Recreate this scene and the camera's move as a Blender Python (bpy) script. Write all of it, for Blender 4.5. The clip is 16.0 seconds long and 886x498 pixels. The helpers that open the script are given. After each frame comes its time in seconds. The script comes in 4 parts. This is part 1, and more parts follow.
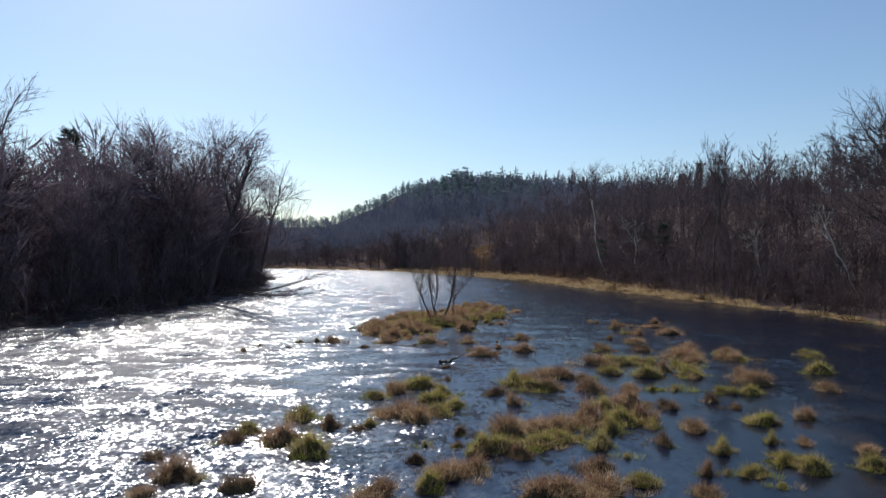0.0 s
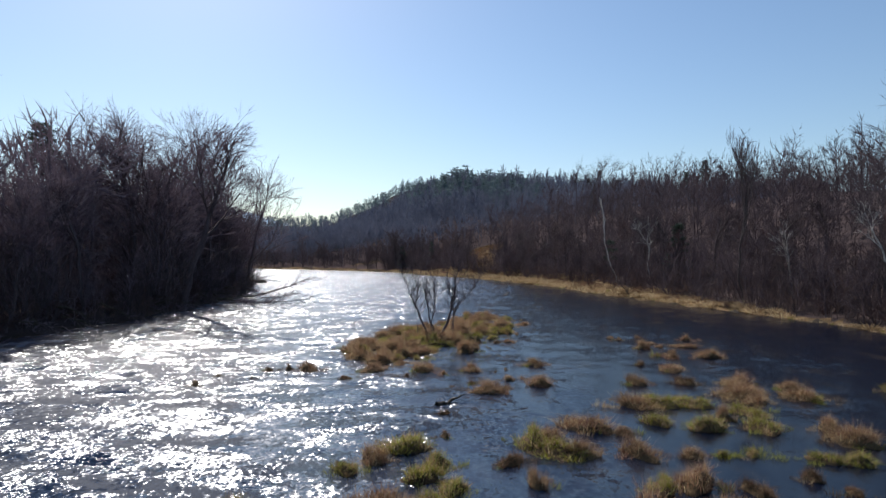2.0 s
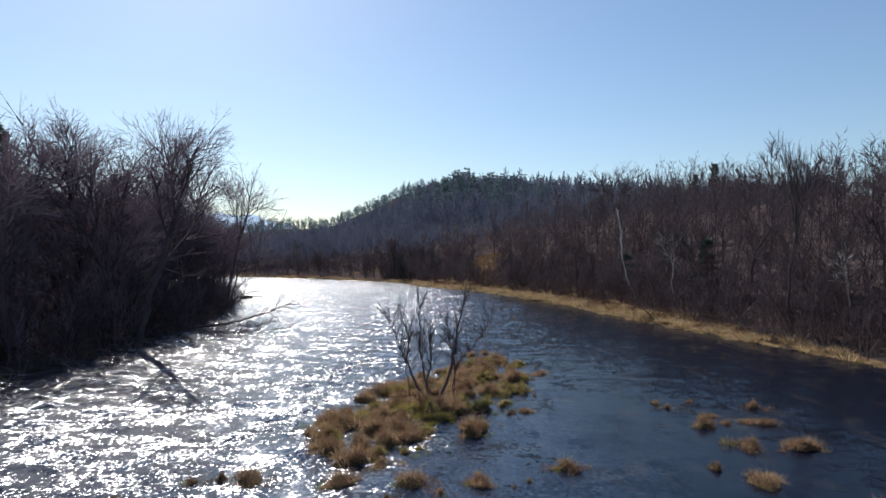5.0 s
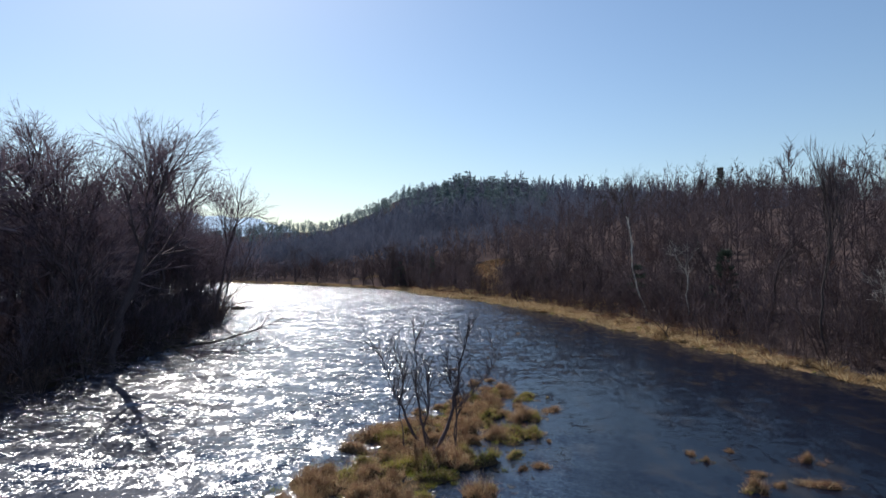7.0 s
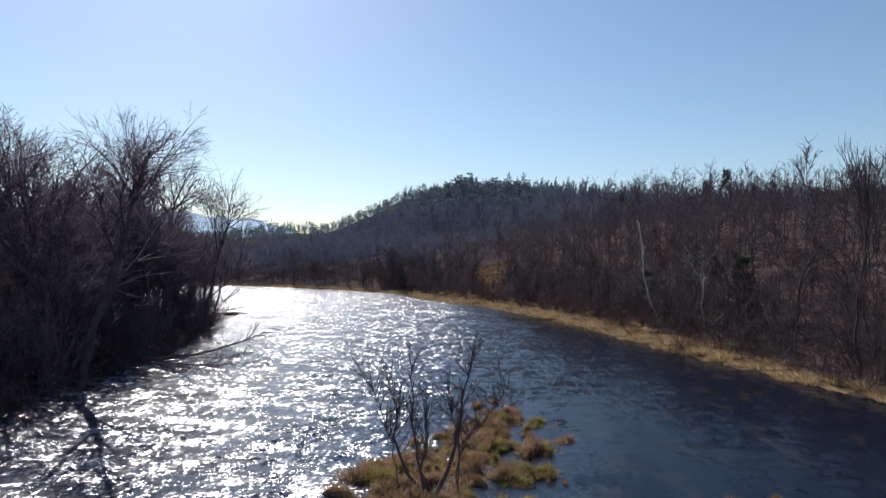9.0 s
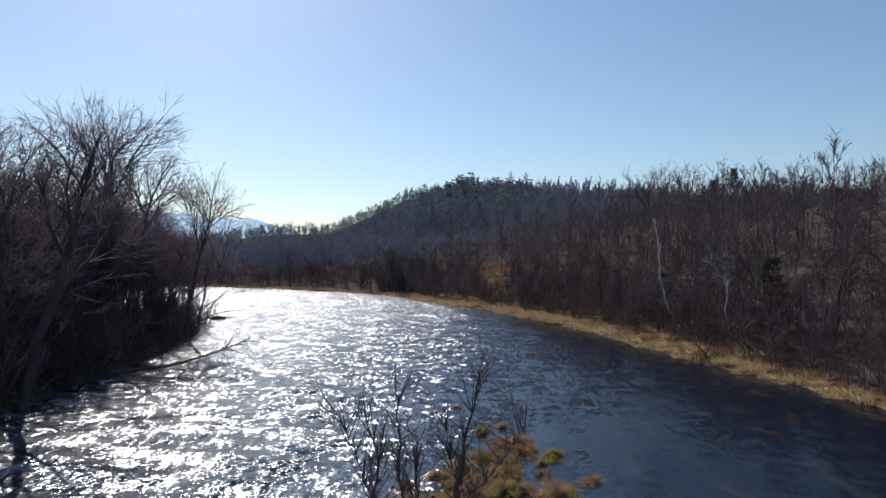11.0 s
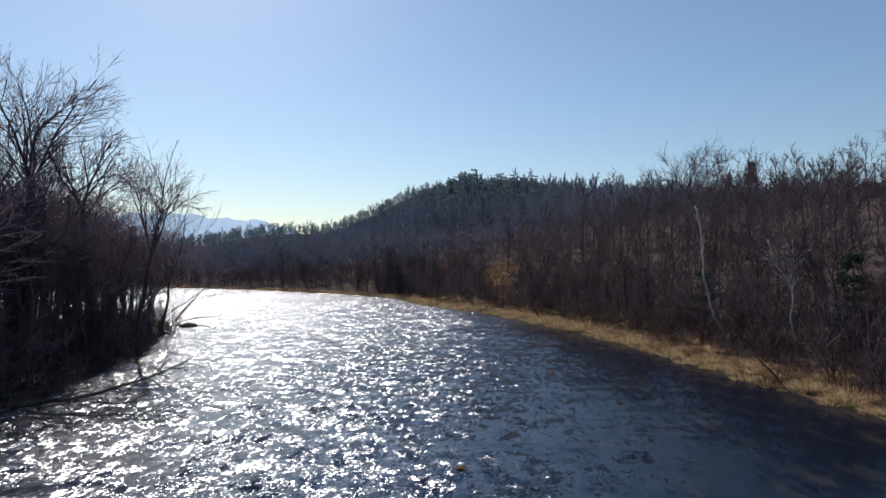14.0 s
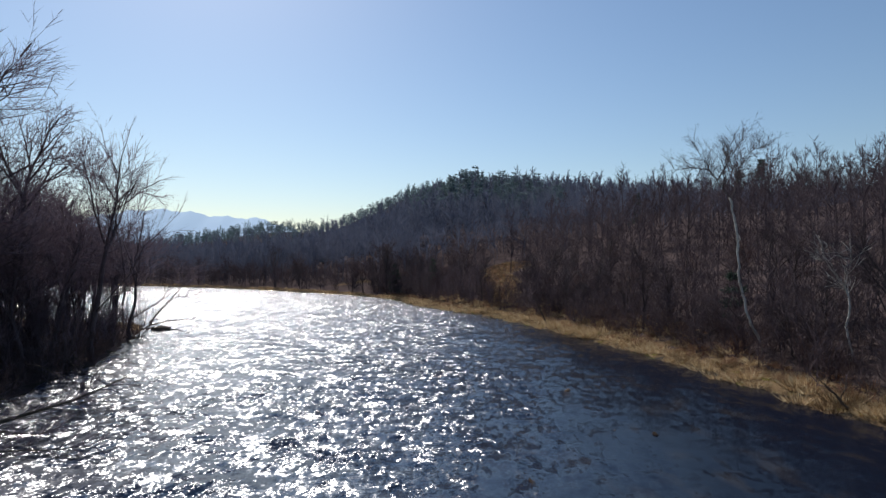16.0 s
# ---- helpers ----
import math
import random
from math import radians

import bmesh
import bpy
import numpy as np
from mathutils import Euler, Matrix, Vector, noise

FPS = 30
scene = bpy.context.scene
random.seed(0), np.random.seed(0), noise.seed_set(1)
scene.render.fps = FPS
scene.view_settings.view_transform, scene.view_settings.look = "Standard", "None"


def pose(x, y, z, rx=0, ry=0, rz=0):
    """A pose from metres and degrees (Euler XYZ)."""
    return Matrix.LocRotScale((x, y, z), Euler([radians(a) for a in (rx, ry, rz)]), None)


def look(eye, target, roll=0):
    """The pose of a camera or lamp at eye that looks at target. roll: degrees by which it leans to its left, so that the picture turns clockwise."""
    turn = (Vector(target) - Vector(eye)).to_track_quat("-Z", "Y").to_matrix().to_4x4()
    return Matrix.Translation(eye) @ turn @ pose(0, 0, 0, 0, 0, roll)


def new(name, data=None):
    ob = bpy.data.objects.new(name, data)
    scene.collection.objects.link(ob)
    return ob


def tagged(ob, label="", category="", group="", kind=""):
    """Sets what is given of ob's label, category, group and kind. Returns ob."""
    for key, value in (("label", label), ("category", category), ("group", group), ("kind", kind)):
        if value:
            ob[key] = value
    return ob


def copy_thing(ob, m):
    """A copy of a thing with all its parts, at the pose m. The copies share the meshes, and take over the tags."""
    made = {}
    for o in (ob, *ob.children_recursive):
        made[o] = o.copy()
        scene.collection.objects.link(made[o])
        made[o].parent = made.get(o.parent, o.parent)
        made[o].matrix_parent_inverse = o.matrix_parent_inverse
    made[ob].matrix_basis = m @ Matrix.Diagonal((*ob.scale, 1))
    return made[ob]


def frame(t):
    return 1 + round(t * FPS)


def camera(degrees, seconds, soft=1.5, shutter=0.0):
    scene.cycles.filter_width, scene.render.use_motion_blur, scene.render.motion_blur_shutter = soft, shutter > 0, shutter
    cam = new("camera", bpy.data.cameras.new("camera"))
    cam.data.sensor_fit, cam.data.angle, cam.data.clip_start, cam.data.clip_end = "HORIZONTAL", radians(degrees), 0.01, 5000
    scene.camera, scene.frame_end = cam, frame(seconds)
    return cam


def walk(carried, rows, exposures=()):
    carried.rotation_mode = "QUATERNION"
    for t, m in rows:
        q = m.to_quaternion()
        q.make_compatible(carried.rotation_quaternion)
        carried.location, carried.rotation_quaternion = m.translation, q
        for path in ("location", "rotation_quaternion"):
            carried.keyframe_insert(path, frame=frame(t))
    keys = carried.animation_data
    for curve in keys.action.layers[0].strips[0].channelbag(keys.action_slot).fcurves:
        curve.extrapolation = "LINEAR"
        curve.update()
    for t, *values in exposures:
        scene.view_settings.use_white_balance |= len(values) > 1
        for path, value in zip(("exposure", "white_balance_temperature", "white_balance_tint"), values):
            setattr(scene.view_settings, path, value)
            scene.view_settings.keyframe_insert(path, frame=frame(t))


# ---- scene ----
cam = camera(75.0, 16.0)
PATH = [
    (0, (0.733, 0.103, 5.402), (0.717, 2.103, 5.42), -0.0),
    (0.5, (0.753, 1.335, 5.446), (0.737, 3.334, 5.463), -0.1),
    (1, (0.741, 2.768, 5.575), (0.725, 4.768, 5.591), -0.1),
    (1.5, (0.753, 4.425, 5.76), (0.738, 6.425, 5.774), -0.1),
    (2, (0.792, 6.108, 5.981), (0.776, 8.108, 5.994), -0.0),
    (2.5, (0.829, 7.704, 6.228), (0.811, 9.704, 6.24), -0.0),
    (3, (0.844, 9.311, 6.575), (0.826, 11.311, 6.587), -0.0),
    (3.5, (0.873, 10.807, 6.969), (0.854, 12.807, 6.984), -0.0),
    (4, (0.91, 12.254, 7.416), (0.89, 14.254, 7.432), -0.1),
    (6.5, (0.875, 18.173, 8.976), (0.852, 20.173, 9.001), 0.1),
    (7, (0.884, 19.277, 9.218), (0.861, 21.277, 9.246), -0.0),
    (7.5, (0.888, 20.33, 9.397), (0.864, 22.329, 9.427), 0.0),
    (8, (0.913, 21.356, 9.549), (0.887, 23.355, 9.58), 0.0),
    (8.5, (0.885, 22.283, 9.661), (0.858, 24.283, 9.694), 0.1),
    (9, (0.86, 23.066, 9.721), (0.832, 25.065, 9.754), 0.2),
    (11.5, (0.977, 30.631, 9.656), (0.942, 32.631, 9.693), 0.1),
    (12, (0.986, 32.473, 9.681), (0.949, 34.472, 9.718), 0.0),
    (12.5, (0.967, 34.249, 9.669), (0.93, 36.248, 9.707), 0.0),
    (13, (0.99, 36.217, 9.615), (0.95, 38.216, 9.652), 0.1),
    (13.5, (1.005, 38.352, 9.561), (0.965, 40.352, 9.597), -0.0),
    (14, (1.051, 40.308, 9.504), (1.009, 42.307, 9.539), -0.0),
    (14.5, (1.076, 42.222, 9.452), (1.034, 44.221, 9.487), -0.0),
    (15, (1.15, 44.176, 9.436), (1.107, 46.175, 9.47), -0.0),
    (15.5, (1.204, 45.925, 9.402), (1.159, 47.925, 9.435), 0.1),
    (16, (1.172, 47.628, 9.357), (1.128, 49.628, 9.39), 0.3),
]
walk(cam, [(t, look(eye, target, roll)) for t, eye, target, roll in PATH], [(0.0, 0.36), (9.0, 0.3), (16.0, 0.08)])


# ---- sky and sun ----
SUN_AZ, SUN_EL = -25.0, 41.0   # degrees from +y towards +x, and above the horizon
world = bpy.data.worlds.new("sky")
scene.world = world
world.use_nodes = True
wn = world.node_tree.nodes
sky = wn.new("ShaderNodeTexSky")
sky.sky_type = 'NISHITA'
sky.sun_disc = False
sky.sun_elevation = radians(SUN_EL)
sky.sun_rotation = radians(SUN_AZ)
sky.air_density, sky.dust_density, sky.ozone_density = 1.2, 0.45, 4.2
wn["Background"].inputs["Strength"].default_value = 0.093
world.node_tree.links.new(sky.outputs[0], wn["Background"].inputs["Color"])
sun = new("sun", bpy.data.lights.new("sun", 'SUN'))
sun.data.energy, sun.data.angle, sun.data.color = 5.0, radians(0.55), (1.0, 0.955, 0.92)
ce = math.cos(radians(SUN_EL))
sun_dir = Vector((math.sin(radians(SUN_AZ)) * ce, math.cos(radians(SUN_AZ)) * ce, math.sin(radians(SUN_EL))))
sun.matrix_world = look(tuple(sun_dir * 300), (0, 0, 0))


# ---- materials ----
def surface(name, dark, light, scale=3.0, fine=40.0, rough=0.9, bump=0.3, bump_size=0.02, vary=0.0, source="", thin=0.0, stretch=(1, 1, 1), spec=0.1):
    """A two-colour procedural surface: broad patches and fine grain at world size, varied by object or by island."""
    m = bpy.data.materials.new(name)
    m.use_nodes = True
    nt = m.node_tree
    n, link = nt.nodes, nt.links.new
    bsdf = n["Principled BSDF"]
    bsdf.inputs["Roughness"].default_value = rough
    bsdf.inputs["Specular IOR Level"].default_value = spec
    geo = n.new("ShaderNodeNewGeometry")
    mapping = n.new("ShaderNodeMapping")
    mapping.inputs["Scale"].default_value = stretch
    link(geo.outputs["Position"], mapping.inputs["Vector"])
    broad, grain = n.new("ShaderNodeTexNoise"), n.new("ShaderNodeTexNoise")
    broad.inputs["Scale"].default_value, broad.inputs["Detail"].default_value = scale, 4
    grain.inputs["Scale"].default_value, grain.inputs["Detail"].default_value = fine, 3
    for t in (broad, grain):
        link(mapping.outputs[0], t.inputs["Vector"])
    add = n.new("ShaderNodeMath")
    add.operation = 'ADD'
    link(broad.outputs[0], add.inputs[0])
    link(grain.outputs[0], add.inputs[1])
    ramp = n.new("ShaderNodeValToRGB")
    ramp.color_ramp.elements[0].position, ramp.color_ramp.elements[1].position = 0.36, 0.66
    ramp.color_ramp.elements[0].color, ramp.color_ramp.elements[1].color = (*dark, 1), (*light, 1)
    half = n.new("ShaderNodeMath")
    half.operation = 'MULTIPLY'
    half.inputs[1].default_value = 0.5
    link(add.outputs[0], half.inputs[0])
    link(half.outputs[0], ramp.inputs[0])
    colour = ramp.outputs[0]
    if vary:
        hsv = n.new("ShaderNodeHueSaturation")
        src = n.new("ShaderNodeObjectInfo").outputs["Random"] if source == "object" else geo.outputs["Random Per Island"]
        for socket, low, high in (("Value", 1 - vary, 1 + vary), ("Hue", 0.5 - 0.04 * vary, 0.5 + 0.04 * vary), ("Saturation", 1 + 0.4 * vary, 1 - 0.4 * vary)):
            r = n.new("ShaderNodeMapRange")
            r.inputs["To Min"].default_value, r.inputs["To Max"].default_value = low, high
            link(src, r.inputs["Value"])
            link(r.outputs[0], hsv.inputs[socket])
        link(colour, hsv.inputs["Color"])
        colour = hsv.outputs[0]
    link(colour, bsdf.inputs["Base Color"])
    if bump:
        b = n.new("ShaderNodeBump")
        b.inputs["Strength"].default_value, b.inputs["Distance"].default_value = bump, bump_size
        link(half.outputs[0], b.inputs["Height"])
        link(b.outputs[0], bsdf.inputs["Normal"])
    if thin:
        tr, mix = n.new("ShaderNodeBsdfTranslucent"), n.new("ShaderNodeMixShader")
        link(colour, tr.inputs["Color"])
        mix.inputs[0].default_value = thin
        link(bsdf.outputs[0], mix.inputs[1])
        link(tr.outputs[0], mix.inputs[2])
        link(mix.outputs[0], n["Material Output"].inputs["Surface"])
    return m


BARK = surface("bark", (0.038, 0.031, 0.031), (0.10, 0.080, 0.079), 1.5, 18, 0.95, 0.6, 0.02, 0.3, "object", stretch=(1, 1, 0.25))
TWIG = surface("twig_bark", (0.046, 0.036, 0.040), (0.105, 0.081, 0.087), 0.7, 9, 0.9, 0, 0, 0.3, "object", thin=0.2)
RED_TWIG = surface("red_twig_bark", (0.058, 0.038, 0.038), (0.128, 0.084, 0.079), 0.7, 9, 0.9, 0, 0, 0.3, "object", thin=0.2)
WOODS = surface("far_wood_bark", (0.052, 0.040, 0.046), (0.122, 0.093, 0.102), 0.06, 0.5, 0.95, 0, 0, 0.2, "island", thin=0.25)
# lighter and more purple than bare twigs: lens glare put into the colour
GLARE_TWIG = surface("glare_lifted_twig_bark", (0.098, 0.073, 0.089), (0.215, 0.163, 0.187), 0.7, 9, 0.9, 0, 0, 0.3, "object", thin=0.2)
# the next two carry aerial haze in their paler, bluer colours
HAZED_WOODS = surface("hazed_wood_bark", (0.088, 0.102, 0.142), (0.185, 0.192, 0.245), 0.03, 0.3, 0.95, 0, 0, 0.12, "island", thin=0.2)
HAZED_NEEDLES = surface("hazed_pine_needles", (0.08, 0.122, 0.135), (0.19, 0.245, 0.25), 0.05, 0.6, 0.9, 0, 0, 0.3, "island", thin=0.3)
PALE_BARK = surface("pale_sycamore_bark", (0.22, 0.20, 0.175), (0.68, 0.64, 0.58), 2.2, 12, 0.8, 0.3, 0.01, stretch=(1, 1, 0.5))
NEEDLES = surface("conifer_needles", (0.03, 0.048, 0.038), (0.085, 0.11, 0.08), 0.6, 6, 0.8, 0, 0, 0.4, "island", thin=0.15)
LITTER = surface("leaf_litter", (0.042, 0.032, 0.032), (0.105, 0.079, 0.074), 0.35, 7, 1.0, 0.6, 0.08, spec=0.0)
MEADOW = surface("dry_meadow", (0.06, 0.042, 0.024), (0.22, 0.15, 0.085), 0.9, 9, 1.0, 0.8, 0.1, spec=0.0)
MUD = surface("peaty_mud", (0.014, 0.011, 0.008), (0.045, 0.034, 0.022), 1.5, 20, 0.9, 0.5, 0.03, spec=0.1)
MAT = surface("matted_sedge_peat", (0.022, 0.016, 0.010), (0.12, 0.08, 0.042), 1.2, 16, 1.0, 0.9, 0.06, spec=0.1)
TAN = surface("dry_tan_grass", (0.235, 0.152, 0.08), (0.54, 0.385, 0.21), 1.3, 14, 0.8, 0, 0, 0.45, "island", thin=0.42)
BANK_TAN = surface("weathered_bank_grass", (0.25, 0.172, 0.09), (0.58, 0.43, 0.25), 1.3, 14, 0.85, 0, 0, 0.5, "island", thin=0.35)
RUSSET = surface("russet_dead_grass", (0.145, 0.078, 0.050), (0.36, 0.215, 0.135), 1.3, 14, 0.8, 0, 0, 0.45, "island", thin=0.4)
STUBBLE = surface("brown_dead_sedge", (0.07, 0.045, 0.026), (0.21, 0.14, 0.075), 1.3, 14, 0.85, 0, 0, 0.45, "island", thin=0.35)
GREEN = surface("green_sedge", (0.125, 0.128, 0.022), (0.35, 0.34, 0.065), 1.3, 14, 0.75, 0, 0, 0.4, "island", thin=0.45)
# bark colour raised and purpled for the lens glare over the spit
GLARE_BARK = surface("glare_lifted_bark", (0.055, 0.042, 0.047), (0.14, 0.107, 0.113), 2.0, 22, 0.85, 0.5, 0.015, stretch=(1, 1, 0.3))
DRIFT = surface("weathered_log", (0.03, 0.024, 0.019), (0.12, 0.095, 0.075), 2.5, 25, 0.9, 0.6, 0.02)
ROOF = surface("dark_shingle", (0.03, 0.028, 0.028), (0.07, 0.065, 0.065), 0.6, 12, 0.9, 0.3, 0.02)
SIDING = surface("brown_siding", (0.10, 0.07, 0.055), (0.17, 0.125, 0.10), 0.6, 12, 0.8, 0.2, 0.01)
GLASS = surface("window_glass", (0.02, 0.024, 0.03), (0.03, 0.035, 0.04), 1, 3, 0.08, 0, 0, spec=0.6)


def river_water():
    """Dark shallow river: ripples of three sizes, rougher in drifting patches, brown weed showing below."""
    m = bpy.data.materials.new("river_water")
    m.use_nodes = True
    nt = m.node_tree
    n, link = nt.nodes, nt.links.new
    bsdf = n["Principled BSDF"]
    bsdf.inputs["IOR"].default_value = 1.32
    bsdf.inputs["Roughness"].default_value = 0.11
    pos = n.new("ShaderNodeNewGeometry").outputs["Position"]

    def noise_at(scale, stretch, detail=2.0, turn=0.0, warp=0.0):
        mp, tex = n.new("ShaderNodeMapping"), n.new("ShaderNodeTexNoise")
        mp.inputs["Scale"].default_value, mp.inputs["Rotation"].default_value = stretch, (0, 0, radians(turn))
        tex.inputs["Scale"].default_value, tex.inputs["Detail"].default_value = scale, detail
        tex.inputs["Distortion"].default_value = warp
        link(pos, mp.inputs["Vector"])
        link(mp.outputs[0], tex.inputs["Vector"])
        return tex.outputs[0]

    def calc(op, a, b):
        node = n.new("ShaderNodeMath")
        node.operation = op
        for i, v in enumerate((a, b)):
            if isinstance(v, (int, float)):
                node.inputs[i].default_value = v
            else:
                link(v, node.inputs[i])
        return node.outputs[0]

    def span(v, lo, hi, to_lo, to_hi):
        r = n.new("ShaderNodeMapRange")
        for key, val in (("From Min", lo), ("From Max", hi), ("To Min", to_lo), ("To Max", to_hi)):
            r.inputs[key].default_value = val
        link(v, r.inputs["Value"])
        return r.outputs[0]

    split = n.new("ShaderNodeSeparateXYZ")
    link(pos, split.inputs[0])
    # the main current runs along the west bank; the east side is slack
    lee = span(split.outputs[1], 46.0, 100.0, -4.5, 1.5)
    ragged = calc('ADD', calc('SUBTRACT', split.outputs[0], lee), span(noise_at(0.22, (1.0, 0.6, 1), 3, 10, 0.6), 0.3, 0.7, -1.8, 1.8))
    calm = span(ragged, -2.0, 13.0, 1.0, 0.26)
    current = calc('MULTIPLY', calm, calm)
    # share of painted-in sky blue, full in the west, none in the east
    depth = span(ragged, 0.0, 13.0, 1.0, 0.0)
    # IOR pushed up westward to brighten glints, down eastward to dim sky reflection
    link(calc('ADD', span(split.outputs[0], -4.0, 15.0, 1.36, 1.12), calc('ADD', calc('MULTIPLY', current, 0.55), span(split.outputs[0], -22.0, -6.0, 0.55, 0.0))), bsdf.inputs["IOR"])
    patches = span(noise_at(0.13, (1.0, 0.5, 1), 4, 14, 0.8), 0.36, 0.6, 0.62, 1.12)
    gusts = span(noise_at(0.6, (1.0, 0.4, 1), 5, 8, 0.5), 0.4, 0.6, 0.45, 1.55)
    force = calc('MULTIPLY', current, calc('MULTIPLY', patches, gusts))
    link(span(current, 0.0, 1.0, 0.17, 0.25), bsdf.inputs["Roughness"])

    def tilt(scale, stretch, turn, gain, warp):
        """Slopes of ripples of one size, as a vector round zero."""
        mp, tex = n.new("ShaderNodeMapping"), n.new("ShaderNodeTexNoise")
        mp.inputs["Scale"].default_value, mp.inputs["Rotation"].default_value = stretch, (0, 0, radians(turn))
        tex.inputs["Scale"].default_value, tex.inputs["Detail"].default_value, tex.inputs["Distortion"].default_value = scale, 2, warp
        link(pos, mp.inputs["Vector"])
        link(mp.outputs[0], tex.inputs["Vector"])
        off, by = n.new("ShaderNodeVectorMath"), n.new("ShaderNodeVectorMath")
        off.operation, by.operation = 'SUBTRACT', 'MULTIPLY'
        off.inputs[1].default_value, by.inputs[1].default_value = (0.5, 0.5, 0.5), (gain, gain, 0)
        link(tex.outputs["Color"], off.inputs[0])
        link(off.outputs[0], by.inputs[0])
        return by.outputs[0]

    def vec(op, a, b):
        node = n.new("ShaderNodeVectorMath")
        node.operation = op
        link(a, node.inputs[0])
        if op != 'NORMALIZE':
            link(b, node.inputs['Scale' if op == 'SCALE' else 1])
        return node.outputs[0]

    # short steep wavelets everywhere, longer ones in the reach beyond the island
    swell = vec('SCALE', tilt(2.4, (1.0, 0.42, 1), 8, 3.0, 0.4), span(split.outputs[1], 30.0, 90.0, 0.25, 1.0))
    fine = vec('ADD', tilt(6.5, (0.9, 0.7, 1), -10, 2.6, 0.4), tilt(15.0, (0.8, 1.0, 1), 24, 1.6, 0.2))
    slopes = vec('ADD', swell, vec('ADD', tilt(0.8, (0.45, 1.0, 1), 16, 1.9, 0.9), vec('SCALE', fine, span(split.outputs[1], 30.0, 115.0, 0.8, 0.7))))
    up = n.new("ShaderNodeCombineXYZ")
    up.inputs[2].default_value = 1.0
    link(vec('NORMALIZE', vec('ADD', vec('SCALE', slopes, force), up.outputs[0]), None), bsdf.inputs["Normal"])
    weed = n.new("ShaderNodeValToRGB")
    weed.color_ramp.elements[0].position, weed.color_ramp.elements[1].position = 0.54, 0.8
    weed.color_ramp.elements[0].color, weed.color_ramp.elements[1].color = (0.004, 0.006, 0.013, 1), (0.026, 0.021, 0.018, 1)
    link(noise_at(0.6, (1.0, 0.5, 1), 7, -14, 0.35), weed.inputs[0])
    # blue put into the western water's colour in place of reflected sky
    deep = n.new("ShaderNodeMix")
    deep.data_type = 'RGBA'
    link(depth, deep.inputs["Factor"])
    link(weed.outputs[0], deep.inputs["A"])
    deep.inputs["B"].default_value = (0.010, 0.021, 0.046, 1)
    link(deep.outputs["Result"], bsdf.inputs["Base Color"])
    return m


WATER = river_water()


# ---- the lie of the land ----
RIVER = [(44, -300), (39, -40), (35.5, 20), (34, 43), (32.5, 55), (29.0, 67), (25.1, 81), (22.1, 95), (18.9, 108), (12.5, 127),
         (6, 143), (-6, 160), (-12, 178), (-25, 192), (-60, 217), (-90, 229), (-200, 258), (-420, 300), (-420, 215), (-200, 172),
         (-110, 146), (-62, 132), (-42, 127), (-37, 116), (-31, 100), (-28, 84), (-27, 70), (-27.5, 58), (-29, 47), (-32.5, 40),
         (-38, 20), (-46, -40), (-52, -300)]


def smooth(v, a, b):
    t = np.clip((v - a) / (b - a), 0, 1)
    return t * t * (3 - 2 * t)


def wobble(x, y, size, seed=0.0):
    """Soft uneven values in about -1 to 1."""
    u, v = x / size, y / size
    return (np.sin(1.7 * u + 2.3 * np.sin(0.9 * v + seed) + seed) + np.sin(2.1 * v + 1.9 * np.sin(1.3 * u - seed)) +
            0.6 * np.sin(4.3 * u - 3.1 * v + 2 * seed) + 0.5 * np.sin(5.9 * v + 4.7 * u + seed)) / 3.1


def from_water(x, y):
    """Metres from the water's edge: above zero on land, below in the river."""
    x, y = np.asarray(x, float), np.asarray(y, float)
    best, inside = np.full(x.shape, 1e9), np.zeros(x.shape, bool)
    for (ax, ay), (bx, by) in zip(RIVER, RIVER[1:] + RIVER[:1]):
        dx, dy = bx - ax, by - ay
        t = np.clip(((x - ax) * dx + (y - ay) * dy) / (dx * dx + dy * dy), 0, 1)
        best = np.minimum(best, np.hypot(x - ax - t * dx, y - ay - t * dy))
        if ay != by:
            inside ^= ((ay > y) != (by > y)) & (x < ax + (y - ay) / (by - ay) * dx)
    d = np.where(inside, -best, best)
    return d + 0.7 * wobble(x, y, 3.1, 1.0) + 0.38 * wobble(x, y, 1.1, 4.0)


def west_side(x, y):
    """1 on the wooded spit west of the river, 0 east and beyond it."""
    return ((x < -15) & (y < 150) & (y < 120 - 0.25 * (x + 40))).astype(float)


def ground_height(x, y):
    x, y = np.asarray(x, float), np.asarray(y, float)
    d = from_water(x, y)
    land = np.clip(d, 0, None)
    east = 1 - west_side(x, y)
    h = np.where(d < 0, np.maximum(0.22 * d, -1.1), 0.45 * (1 - np.exp(-land / 1.6)))
    h = h + 0.5 * (1 - east) * smooth(land, 2, 12)
    # east slope, rising to a plateau, and the wooded hill beyond the bend
    edge = smooth(x, -0.17 * y - 45, -0.17 * y + 55) * smooth(y, -120, 10)
    slope = (29 + 2 * smooth(x, 70, 140)) * (1 - np.exp(-np.clip(land - 4, 0, None) / 82)) * edge + 3.5 * np.exp(-((x - 150) / 25) ** 2 - ((y - 244) / 22) ** 2)
    hill = (22 - 10 * smooth(x, 60, 150)) * smooth(y, 260, 460) * smooth(x, -0.15 * y + 12, -0.15 * y + 72)
    far = 46 * np.exp(-((y - 880) / 210) ** 2) * smooth(x, -520, -230)
    h = h + east * (slope + hill + far)
